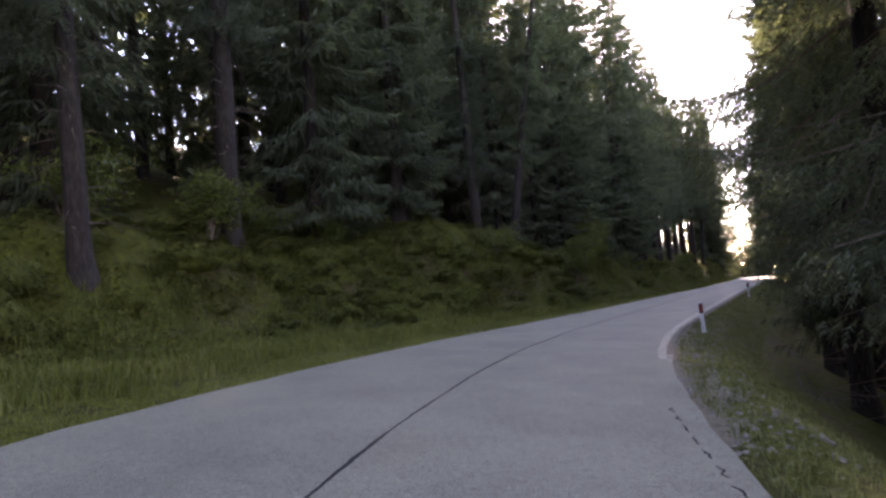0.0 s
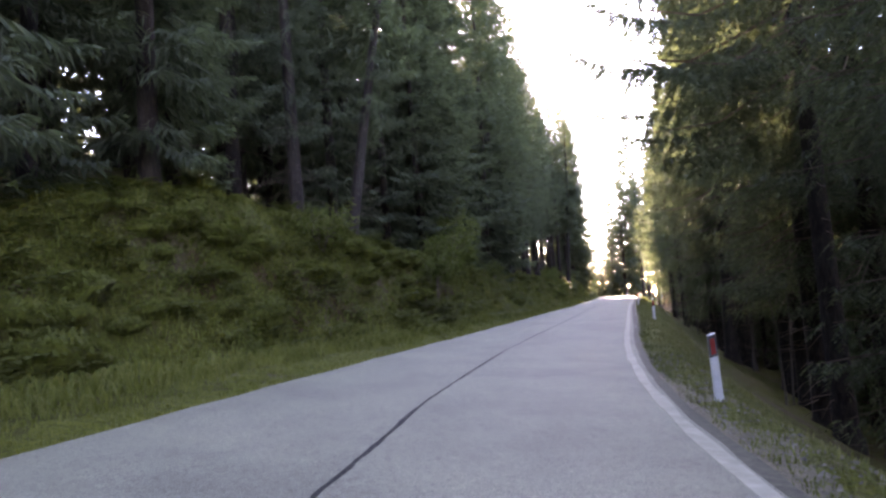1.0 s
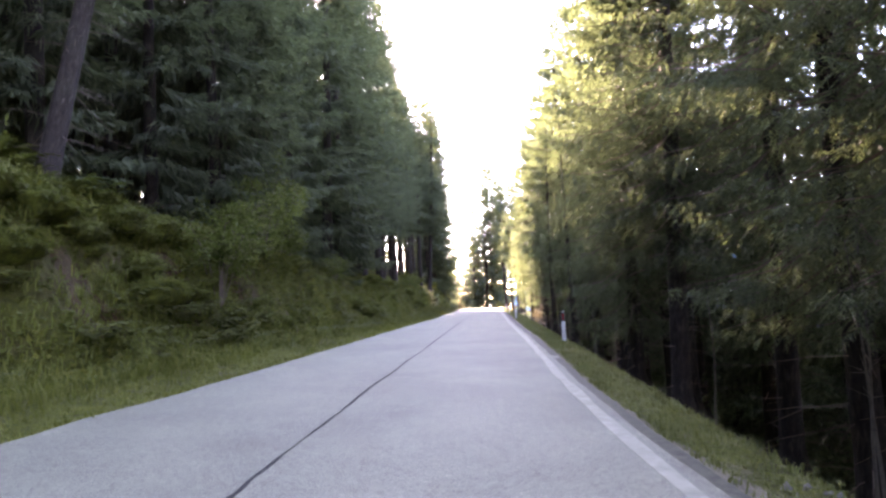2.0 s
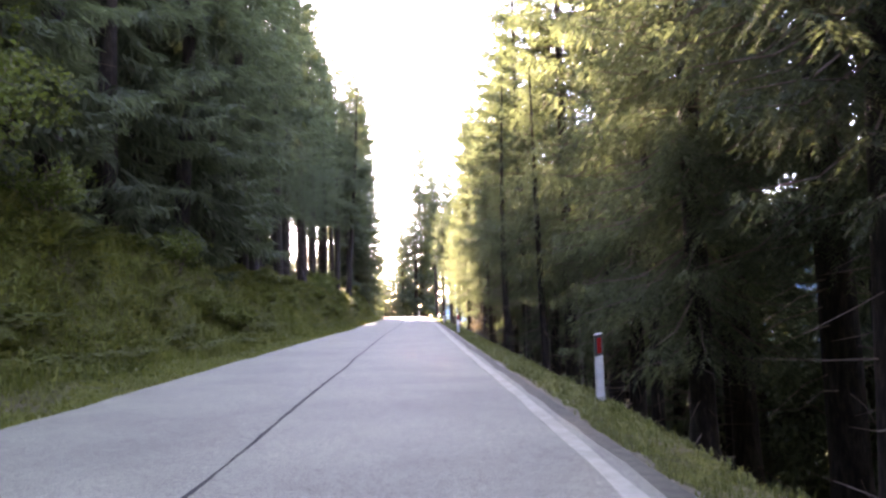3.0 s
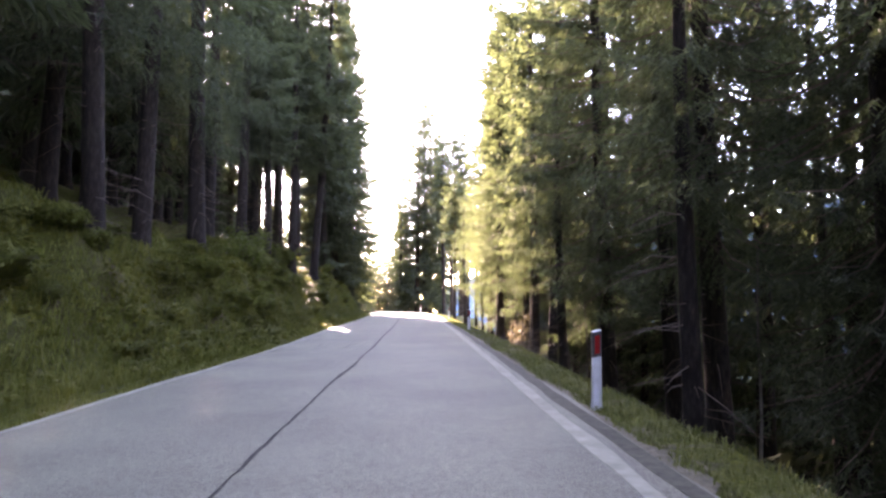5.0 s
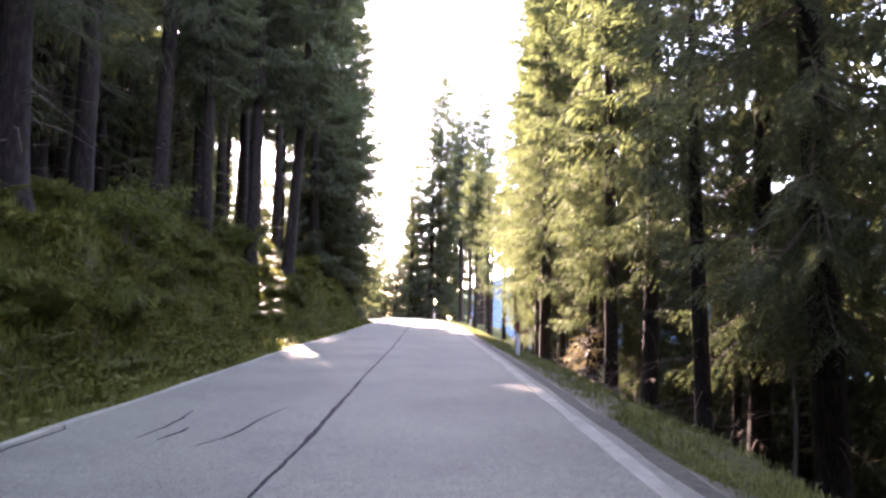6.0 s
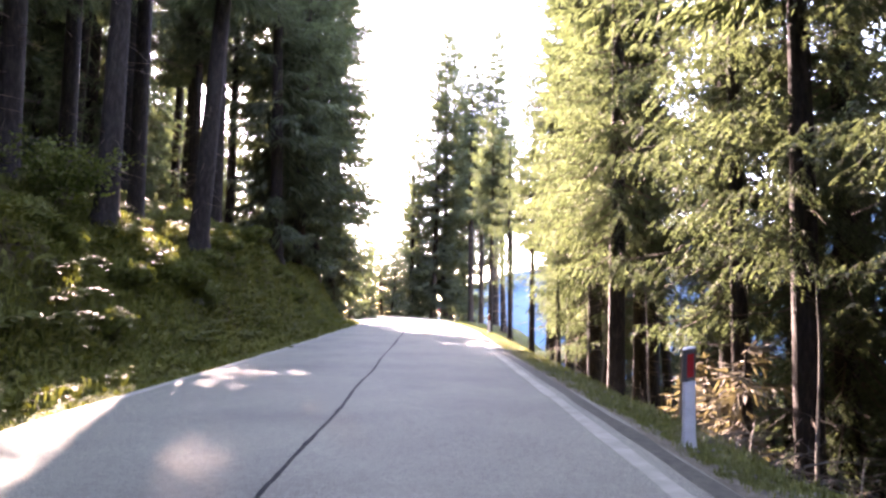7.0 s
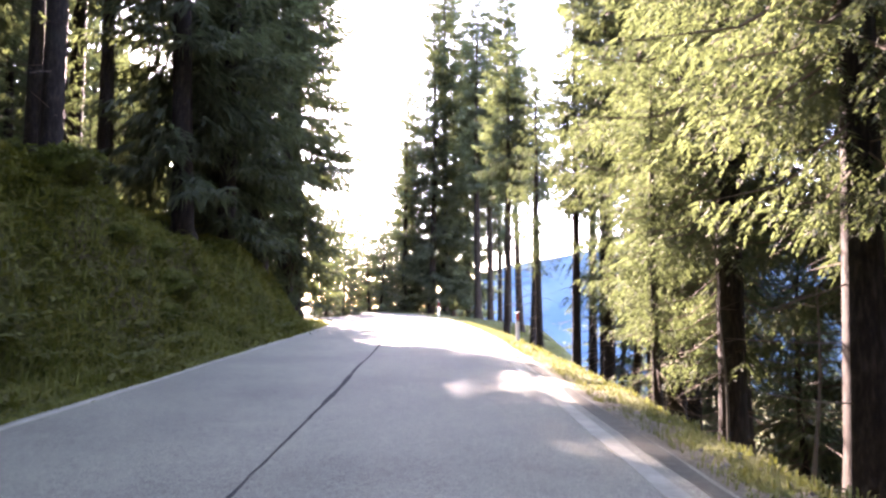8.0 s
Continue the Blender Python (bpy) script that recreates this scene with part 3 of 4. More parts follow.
def plant(kind, s, u, variant=None, size=1.0, turn=None, tip=(0, 0)):
    """Stands a spruce of that kind at the station s, u metres right of the track; "thick" ones are gathered for the close woods."""
    if kind == "thick":
        x, y, z = spot(s, u)
        TREES.append((x, y))
        CLOSE.append((x, y, z, size, random.uniform(0, 6.283), random.randrange(2)))
        return None
    i = random.randrange(len(FIRST[kind])) if variant is None else variant
    ob = FIRST[kind][i]
    x, y, z = spot(s, u)
    m = pose(x, y, z, tip[0], tip[1], random.uniform(0, 360) if turn is None else turn) @ Matrix.Scale(size, 4)
    TREES.append((x, y))
    if ob.name in USED:
        return copy_thing(ob, m)
    USED.add(ob.name)
    ob.matrix_basis = m
    return ob


def free(s, u, dist):
    x, y = place(s, u)
    return all((x - a) ** 2 + (y - b) ** 2 > dist * dist for a, b in TREES)


def forest(kind, s_a, s_b, u_a, u_b, dist, tries, keep=lambda s, u: True):
    for _ in range(tries):
        s, u = random.uniform(s_a, s_b), random.uniform(u_a, u_b)
        if keep(s, u) and free(s, u, dist):
            plant(kind, s, u, size=random.uniform(0.85, 1.12), tip=(random.uniform(-1.5, 1.5), random.uniform(-1.5, 1.5)))


random.seed(4)


def station(x, y):
    """Station and offset of a point of the plan."""
    i = int(np.argmin((_x - x) ** 2 + (_y - y) ** 2))
    dx, dy, h = x - _x[i], y - _y[i], _h[i]
    return float(ST[i] + dx * math.sin(h) + dy * math.cos(h)), float(dx * math.cos(h) - dy * math.sin(h))


def sun_lane(s, u):
    """Whether a place leaves open the gap through which the sun reaches the bank and the road."""
    return abs(u + 5.6 + (s - 97) * 0.285) > (1.2 if s < 112 else 2.6 if s < 128 else 5.6) or s < 100 or s > 172


# uphill edge
for s, u, k in ((-4, -10.5, "wood"), (4, -11.0, "wood"), (13, -11.2, "wood"), (18.5, -11.5, "wood"), (2, -16.5, "edge"), (9, -15.5, "edge"), (15, -14.5, "edge"), (21, -13.8, "wood"), (27, -13.0, "edge"), (33, -13.2, "edge"), (38, -11.2, "wood"), (43, -11.8, "edge"), (47, -10.6, "edge"), (49.6, -9.4, "edge"), (54.4, -9.6, "edge"),
                (52, -10.2, "edge"), (56.5, -9.6, "wood"), (60.5, -9.8, "edge"), (65, -9.0, "edge"), (69.5, -9.3, "edge"), (74, -8.8, "edge"), (78, -9.2, "wood"), (82, -8.5, "wood"), (86, -8.9, "wood"),
                (90, -8.4, "wood"), (94.5, -9.4, "wood"), (98.5, -9.0, "wood"), (104.4, -9.8, "wood"), (110.0, -11.6, "high"), (111.2, -9.9, "mast"), (119.5, -10.0, "mast"), (121.8, -11.8, "mast"), (123.8, -10.6, "mast"), (127.0, -13.6, "mast"), (133.2, -15.8, "mast"), (138.0, -17.6, "mast"), (117.0, -12.8, "wood"), (100.6, -8.1, "high")):
    plant(k, s, u, size=random.uniform(0.92, 1.02) * ((0.86 if s < 129 else 1.2) if k == "mast" else 0.88 if k == "high" else 1.16 if 55 < s < 93 else 1.0), tip=(random.uniform(-1, 1), random.uniform(-1, 1)))
for s, u, i, size in ((127.6, -7.7, 1, 1.1), (131, -7.2, 0, 1.12), (134.5, -6.5, 0, 1.22), (137, -6.3, 1, 1.12), (134.0, -10.6, 1, 1.0), (137, -9.8, 0, 1.0), (130.6, -9.4, 0, 1.0), (141, -9.8, 2, 0.9), (124.6, -8.3, 1, 1.12)):
    plant("edge", s, u, i, size, tip=(random.uniform(-1, 1), random.uniform(-1, 1)))
plant("high", 104.4, -7.5, 0, 0.95, 40)
bent = plant("high", 108.6, -6.9, 0, 1.0, -50, (0, 3.5))
bent["label"] = "slender spruce leaning over the road from the bank top"
# spruces added to shade the bank; the first three stand out of view
for s, u in ((-9, -13.0), (-3.5, -15.2), (6.2, -14.2), (23.6, -11.9), (29.9, -11.7)):
    plant("edge", s, u, 1, 1.0, 70 * s)
leaner = plant("wood", 40.5, -9.9, 1, 0.8, 20, (-4, 12))
leaner["label"] = "leaning grey spruce trunk on the mossy bank"
random.seed(101)
forest("deep", 4, 84, -25, -14, 3.2, 240)
random.seed(102)
forest("deep", 96, 142, -32, -16.5, 3.1, 240, sun_lane)
random.seed(103)
forest("deep", 60, 131, -22, -11.5, 3.6, 240, sun_lane)
# downhill edge
for s, u, k in ((5, 7.6, "edge"), (11, 6.6, "near"), (16.5, 6.4, "near"), (21.5, 6.4, "near"), (25.2, 6.9, "near"), (34.0, 8.4, "near"), (35, 6.9, "near"), (39, 7.4, "near"), (46.5, 6.0, "near"), (52.2, 6.0, "near"), (43, 7.6, "near"), (49, 7.0, "near"), (54, 7.8, "near"),
                (59, 6.9, "near"), (64, 7.8, "near"), (69, 7.3, "near"), (74, 7.6, "near"), (79, 7.0, "near"), (84, 7.9, "near"), (88.5, 7.2, "near"), (93.5, 8.2, "near"), (98, 6.9, "wood"), (101.3, 6.6, "wood"), (103.5, 8.6, "near"),
                (106, 7.3, "near"), (112.6, 7.0, "wood"), (115, 8.2, "near"), (116.6, 6.4, "near"), (118, 7.2, "near"), (121.0, 8.6, "near"), (125.2, 7.9, "near"), (122.6, 7.4, "near")):
    plant(k, s, u, size=random.uniform(0.92, 1.08), tip=(random.uniform(-1, 1), random.uniform(-1, 1)))
plant("near", 111.2, 5.8, 2, 0.95, 130)
plant("hang", 31.4, 6.5, 0, 1.0, 0)
random.seed(104)
forest("pole", 20, 100, 5.4, 12, 2.0, 50)
random.seed(105)
forest("pole", 100, 132, 5.8, 12, 1.6, 24)
random.seed(106)
forest("young", 104, 137, 9.0, 19, 2.1, 60)
random.seed(120)
for s in np.arange(14, 122, 5.2):
    plant("deep", s + random.uniform(-1, 1), random.uniform(10.5, 12.5), size=random.uniform(0.92, 1.1))
random.seed(133)
forest("thick", 34, 100, 9.8, 16, 3.0, 130)
random.seed(107)
forest("deep", 6, 124, 13, 20, 3.8, 160)
# the bend: slender trunks against the light, then closed spruces and young ones
for x, y, k, i, size in ((56.0, 137.6, "mast", 0, 1.0), (58.2, 139.8, "mast", 1, 0.98), (60.3, 140.6, "mast", 1, 1.22), (50.9, 123.6, "stilt", 0, 1.12), (52.2, 122.9, "stilt", 1, 1.12), (63.0, 147.0, "mast", 0, 1.0), (57.4, 133.4, "pole", 0, 1.5),
                         (48.8, 116.5, "pole", 0, 0.9), (47.7, 112.0, "mast", 1, 0.66), (49.4, 112.2, "mast", 0, 0.9), (51.6, 116.4, "pole", 1, 1.5), (43.3, 102.3, "pole", 1, 0.7),
                         (56.4, 145.2, "edge", 1, 1.2), (54.6, 144.0, "edge", 0, 1.1), (58.2, 147.6, "edge", 1, 1.2), (60.6, 149.0, "edge", 0, 1.15), (52.8, 146.0, "edge", 2, 0.95), (62.0, 153.0, "edge", 1, 1.1), (55.6, 151.0, "edge", 2, 1.1)):
    s, u = station(x, y)
    plant(k, s, u, i, size)
for az, d, k, size in ((12.6, 56.0, "young", 1.1), (17.9, 57.0, "young", 1.1), (14.8, 52.0, "young", 0.8), (18.2, 70.0, "young", 1.4), (20.3, 66.0, "edge", 0.8),
                       (13.4, 50.0, "young", 0.9), (15.3, 57.0, "young", 1.05), (17.0, 61.0, "young", 1.15), (18.6, 64.0, "young", 1.3), (19.9, 66.0, "edge", 0.6), (16.2, 68.0, "young", 1.35), (14.2, 64.0, "young", 1.1),
                       (40.5, 27.0, "wood", 0.9), (43.5, 24.5, "wood", 0.95)):
    s, u = station(32.46 + d * math.sin(radians(az)), 89.70 + d * math.cos(radians(az)))
    plant(k, s, u, size=size)


random.seed(132)
forest("thick", 116, 166, -38, -18, 3.0, 170, sun_lane)
# spruces close along the uphill side of that gap
random.seed(134)
for k in range(140):
    d, off = random.uniform(34, 115), random.uniform(4.8, 15)
    x, y = 26.5 + d * math.sin(sa) - off * math.cos(sa), 91 + d * math.cos(sa) + off * math.sin(sa)
    if all((x - a) ** 2 + (y - b) ** 2 > 5.5 for a, b in TREES):
        plant("thick", *station(x, y), size=random.uniform(0.85, 1.1))
# low spruces and bushes standing in the light behind the bank's trunks
random.seed(130)
for k in range(46):
    ds = random.uniform(20, 78)
    s, u = 97 + ds, -5.2 - 0.285 * ds + random.uniform(-3.2, 3.2)
    if u > float(knot(LEFT, s)) - float(knot(VERGE, s)) - 3.5:
        continue
    high = 0.36 * ds - spot(s, u)[2] - 2.0
    if high > 1.5 and free(s, u, 1.6):
        plant("young", s, u, size=min(1.2, high / 10.5) * random.uniform(0.75, 1.0))
random.seed(131)
for k in range(170):
    ds = random.uniform(30, 112)
    off = random.uniform(-6.0, 6.0)
    s, u = 97 + ds, -5.6 - 0.285 * ds + off
    high = 0.385 * (ds - (11 if abs(off) < 2.6 else 5)) - spot(s, u)[2] - (-1.0 if abs(off) < 2.6 else 1.0)
    if high > 5 and u < -13 and free(s, u, 2.1):
        plant("thick", s, u, size=min(1.05, high / 29))


def close_woods():
    """Spruces standing so close behind the first rows that they make one dark mass: stems and crowns in one mesh."""
    shapes = [spruce(34, 27, 1.0, 3.7, 1.05, 0.43, dead=0, whorl=(6, 9)), spruce(35, 29, 1.6, 3.8, 1.05, 0.43, dead=0, whorl=(6, 9))]
    V, F, slot, n0 = [], [], [], 0
    for x, y, z, k, a, i in CLOSE:
        ca, sn = math.cos(a) * k, math.sin(a) * k
        trunk, _limbs, crown = shapes[i]
        for which, (v, f) in ((1, trunk), (0, crown)):
            c = np.asarray([list(p) for p in v])
            V += np.stack([x + c[:, 0] * ca - c[:, 1] * sn, y + c[:, 0] * sn + c[:, 1] * ca, z + c[:, 2] * k], -1).tolist()
            F += [[q + n0 for q in face] for face in f]
            slot += [which] * len(f)
            n0 += len(c)
    me = mesh_of("close_woods", V, F, M_NEEDLE)
    me.materials.append(M_BARK)
    me.polygons.foreach_set("material_index", slot)
    return tagged(new("close_woods", me), "close dark spruces filling the forest behind the first rows", "woods", kind="stuff")


close_woods()


def far_woods(name, n, s_a, s_b, u_a, u_b, seed, tall=1.0, lane=True):
    """Woods further off, one mesh: each tree a stem and a thinner crown."""
    r = np.random.RandomState(seed)
    shapes = [spruce(seed + k, 24 + 2 * k, 1.0, 4.2, 2.4 if tall > 0.5 else 3.0, 0.16) for k in range(4)]
    V, F, n0 = [], [], 0
    for _ in range(n):
        s, u = r.uniform(s_a, s_b), r.uniform(u_a, u_b)
        if lane and u < 0 and not all(sun_lane(s, u + k) for k in (-2.2, 0, 2.2)):
            continue
        x, y, z = spot(s, u)
        (tv, tf), _lim, (cv, cf) = shapes[r.randint(4)]
        k, a = tall * r.uniform(0.8, 1.15), r.uniform(0, 6.283)
        ca, sa2 = math.cos(a) * k, math.sin(a) * k
        c = np.asarray(cv)
        V.append(np.stack([x + c[:, 0] * ca - c[:, 1] * sa2, y + c[:, 0] * sa2 + c[:, 1] * ca, z + c[:, 2] * k], -1))
        F.append(np.asarray(cf) + n0)
        n0 += len(c)
    ob = new(name, mesh_of(name, np.concatenate(V).tolist(), np.concatenate(F).tolist(), M_NEEDLE))
    return tagged(ob, "dense dark spruce woods further up and down the slope", "woods", kind="stuff")


far_woods("far_woods", 250, -10, 130, -60, -22, 81, 1.1)
# next two: trees behind the start, never in view, added to cut sky light
far_woods("far_woods", 70, -40, -4, -44, -10.5, 71, 1.15)
far_woods("far_woods", 46, -40, 2, 6.5, 26, 72, 1.15)
far_woods("far_woods", 84, -20, 88, -30, -16, 86, 0.42)
far_woods("far_woods", 44, 40, 94, -28, -16, 89, 1.25)
far_woods("far_woods", 90, -30, 116, 22, 55, 82)
far_woods("far_woods", 50, 110, 165, 22, 60, 84, 0.5)
far_woods("far_woods", 110, 15, 118, 14, 26, 85, 0.42)
far_woods("far_woods", 120, 8, 106, 9.5, 17, 90, 0.4)
far_woods("far_woods", 60, 52, 100, 12, 19, 93, 0.45)
far_woods("far_woods", 60, 36, 94, 16, 27, 94, 1.05)
far_woods("far_woods", 26, 101, 124, 13, 25, 96, 0.95)
far_woods("far_woods", 22, 92, 110, 12, 24, 99, 1.0)
far_woods("far_woods", 70, 110, 152, -36, -15.5, 73, 1.0)
far_woods("far_woods", 40, 112, 132, -28, -11.5, 74, 0.2, False)
far_woods("far_woods", 46, 130, 148, -28, -12, 75, 0.33, False)
far_woods("far_woods", 50, 146, 176, -36, -14, 76, 0.6, False)
far_woods("far_woods", 40, 112, 150, -42, -20, 77, 0.85)
far_woods("far_woods", 30, 140, 172, -42, -25, 78, 1.05)
far_woods("far_woods", 34, 150, 176, 11, 25, 95, 0.12)
far_woods("far_woods", 26, 168, 204, 5, 24, 87, 0.4)
far_woods("far_woods", 12, 176, 204, -18, -8, 88, 0.38)
far_woods("far_woods", 190, 130, 215, -75, -15, 83, 0.9)


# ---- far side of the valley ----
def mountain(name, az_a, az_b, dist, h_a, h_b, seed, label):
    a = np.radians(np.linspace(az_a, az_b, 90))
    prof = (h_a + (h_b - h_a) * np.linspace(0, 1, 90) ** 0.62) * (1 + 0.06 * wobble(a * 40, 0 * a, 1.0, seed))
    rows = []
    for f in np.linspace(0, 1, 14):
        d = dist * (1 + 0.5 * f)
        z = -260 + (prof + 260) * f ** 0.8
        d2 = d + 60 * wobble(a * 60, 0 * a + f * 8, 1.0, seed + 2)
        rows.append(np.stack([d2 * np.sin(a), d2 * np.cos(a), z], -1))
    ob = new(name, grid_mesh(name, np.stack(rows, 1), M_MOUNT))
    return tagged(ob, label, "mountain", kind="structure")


mountain("backdrop", 24, 110, 1500, 10, 520, 71, "wooded mountainside across the valley, its blue haze put in as glow")


# ---- delineator posts ----
def prism(levels, slope, shift=0.0):
    """A rounded rectangular post of several levels (width, depth, height), its level cuts slanting across."""
    bm = bmesh.new()
    rings = []
    for sx, sy, z in levels:
        ring = []
        for cx, cy, a0 in ((1, 1, 0), (-1, 1, 90), (-1, -1, 180), (1, -1, 270)):
            for a in (0, 30, 60, 90):
                rr = min(0.018, 0.3 * sy)
                x = cx * (sx / 2 - rr) + rr * math.cos(radians(a0 + a))
                y = cy * (sy / 2 - rr) + rr * math.sin(radians(a0 + a))
                ring.append(bm.verts.new((x, y + shift, z + (slope * x if z > 0.5 else 0))))
        rings.append(ring)
    for lo, hi in zip(rings, rings[1:]):
        for k in range(16):
            bm.faces.new((lo[k], lo[(k + 1) % 16], hi[(k + 1) % 16], hi[k]))
    bm.faces.new(rings[0][::-1])
    bm.faces.new(rings[-1])
    return bm


def delineator():
    root = tagged(new("delineator_post"), "white plastic roadside post with black band and red reflector", "post", "posts along the road")
    part("body", prism(((0.15, 0.1, -0.3), (0.14, 0.095, 0.02), (0.12, 0.08, 0.14), (0.116, 0.076, 0.66)), 0.22), M_POST, root)
    band = part("band", prism(((0.119, 0.079, 0.66), (0.119, 0.079, 0.978)), 0.22), M_BAND, root, "black slanted band")
    part("reflector", prism(((0.066, 0.012, 0.7), (0.066, 0.012, 0.93)), 0.22, -0.043), M_RED, band, "red reflector")
    part("cap", prism(((0.119, 0.079, 0.978), (0.116, 0.076, 0.988), (0.1, 0.06, 0.994)), 0.22), M_POST, root, "white slanted cap")
    return root


post = delineator()
for n, (s, u, lean) in enumerate(((23.3, 2.5, -1.5), (48.35, 2.8, 0.5), (72.3, 2.35, 1), (96.1, 2.55, 0.8), (124.6, 2.85, 0), (148, 3.0, 0), (-2, 2.4, 0))):
    x, y, z = spot(s, u)
    m = pose(x, y, z, 0, lean, -float(knot(HEAD, s)))
    if n == 0:
        post.matrix_basis = m
    else:
        copy_thing(post, m)


# ---- grass, ferns and shrubs ----
def frond_field(name, n, s_a, s_b, side, d_a, d_b, blade, width, mat, label, seed, per=1, spread=0.04, thin=None):
    """Upright blades or arching fronds in tufts, on the verge of one side (-1 uphill, 1 downhill), d metres out from the road's edge."""
    r = np.random.RandomState(seed)
    s = r.uniform(s_a, s_b, n)
    d = d_a + (d_b - d_a) * r.uniform(0, 1, n) ** 1.2
    u = knot(LEFT, s) - d if side < 0 else knot(RIGHT, s) + knot(EDGE, s) + 0.03 + d
    x, y = place(s, u)
    if thin:
        ok = wobble(x, y, thin, seed) + r.uniform(-0.6, 0.6, n) > 0
        s, u, x, y = s[ok], u[ok], x[ok], y[ok]
    z = ground_z(s, u) + 0.005
    base = np.repeat(np.stack([x, y, z], -1), per, 0)
    m = len(base)
    base[:, :2] += r.normal(0, spread, (m, 2))
    size = np.repeat(r.uniform(0.55, 1.25, len(x)), per) * r.uniform(0.7, 1.15, m)
    a = r.uniform(0, 6.283, m)
    out = np.stack([np.cos(a), np.sin(a), 0 * a], -1)
    lean = r.uniform(0.3, 1.3, m)[:, None]
    h = (blade * size)[:, None]
    mid = base + np.array([0, 0, 1.0]) * h * 0.62 + out * lean * h * 0.3
    tip = mid + np.array([0, 0, 1.0]) * h * 0.3 * (0.9 - lean) + out * lean * h * 0.45
    acr = np.stack([-np.sin(a), np.cos(a), 0 * a], -1) * (width * size)[:, None] / 2
    V = np.stack([base - acr, base + acr, mid + acr * 0.8, mid - acr * 0.8, tip], 1).reshape(-1, 3)
    k = 5 * np.arange(m)[:, None]
    F = np.concatenate([k + [[0, 1, 2]], k + [[0, 2, 3]], k + [[3, 2, 4]]], 1).reshape(-1, 3)
    ob = new(name, mesh_of(name, V.tolist(), F.tolist(), mat))
    return tagged(ob, label, "grass", kind="stuff")


M_FERN = leaf_material("fern leaves", (0.024, 0.03, 0.008), (0.057, 0.067, 0.0165), (0.108, 0.115, 0.032), 0.4)
frond_field("verge_grass", 24000, -8, 138, -1, 0.0, 1.5, 0.085, 0.015, M_GRASS, "short grass along the uphill road edge", 91, 3)
frond_field("bank_grass", 20000, -8, 138, -1, 0.8, 6.0, 0.26, 0.022, M_GRASS, "mossy grass on the roadside bank", 92, 4, 0.06, 0.8)
frond_field("bank_grass", 20000, 4, 74, -1, 1.2, 6.5, 0.3, 0.024, M_GRASS, "long pale grass drooping on the roadside bank", 98, 3, 0.08)
frond_field("bank_grass", 26000, 70, 138, -1, 0.5, 5.5, 0.26, 0.022, M_GRASS, "short grass drooping on the mossy bank", 99, 3, 0.07)
M_SPARSE = leaf_material("pale roadside grass", (0.036, 0.042, 0.014), (0.082, 0.092, 0.03), (0.16, 0.166, 0.066), 0.3)
frond_field("shoulder_grass", 26000, -4, 140, 1, 0.12, 2.3, 0.11, 0.013, M_SPARSE, "short grass on the downhill shoulder", 93, 3, 0.05)


def ferns(name, n, s_a, s_b, d_a, d_b, seed, size):
    """Ferns on the bank: each a ring of arching fronds set with paired leaflets."""
    r = np.random.RandomState(seed)
    B, W, SD, L, WD = [], [], [], [], []
    for _ in range(n):
        s = r.uniform(s_a, s_b)
        d = r.uniform(d_a, d_b) + float(knot(VERGE, s))
        x, y, z = spot(s, float(knot(LEFT, s)) - d)
        k = size * r.uniform(0.6, 1.25)
        for a in np.linspace(0, 6.283, r.randint(6, 9)) + r.uniform(0, 1):
            out = np.array([math.cos(a), math.sin(a), 0])
            acr = np.array([-math.sin(a), math.cos(a), 0])
            t = np.repeat(np.linspace(0.15, 0.97, 7), 2)
            sg = np.tile([1.0, -1.0], 7)
            pos = np.array([x, y, z]) + k * (out * t[:, None] * 0.85 + np.array([0, 0, 1.0]) * (0.95 * t - 0.8 * t * t)[:, None])
            way = unit(acr * sg[:, None] * 0.9 + out * 0.35 + np.array([0, 0, -0.2]))
            B.append(pos), W.append(way), SD.append(unit(np.cross(way, np.array([0, 0, 1.0])))), L.append(k * 0.3 * (1.05 - t)), WD.append(k * 0.13 * np.ones(14))
    v, f = kites(np.concatenate(B), np.concatenate(W), np.concatenate(SD), np.concatenate(L), np.concatenate(WD), np.zeros(sum(map(len, L))))
    ob = new(name, mesh_of(name, v.tolist(), f.tolist(), M_FERN))
    return tagged(ob, "green ferns and herbs covering the bank", "ferns", kind="stuff")


ferns("ferns", 420, 16, 66, 0.0, 5.0, 94, 1.0)
ferns("ferns", 420, 66, 132, 0.2, 5.5, 95, 0.8)
ferns("ferns", 380, -8, 22, -0.5, 8.0, 96, 0.62)


# ---- shrubs, rocks, brushwood ----
M_LEAF = leaf_material("shrub leaves", (0.028, 0.038, 0.009), (0.058, 0.076, 0.016), (0.115, 0.13, 0.036), 0.4, 0.6, 0.12)
M_DRY = leaf_material("dry brown needles", (0.06, 0.048, 0.032), (0.11, 0.09, 0.06), (0.18, 0.155, 0.105), 0.3)
M_MOSS = leaf_material("moss", (0.028, 0.031, 0.006), (0.068, 0.07, 0.013), (0.125, 0.122, 0.026), 0.25)
M_ROCK = mottled("mossy grey rock", (0.02, 0.022, 0.01), (0.07, 0.07, 0.045), 2.5, 0.9, 0.8, 0.05)


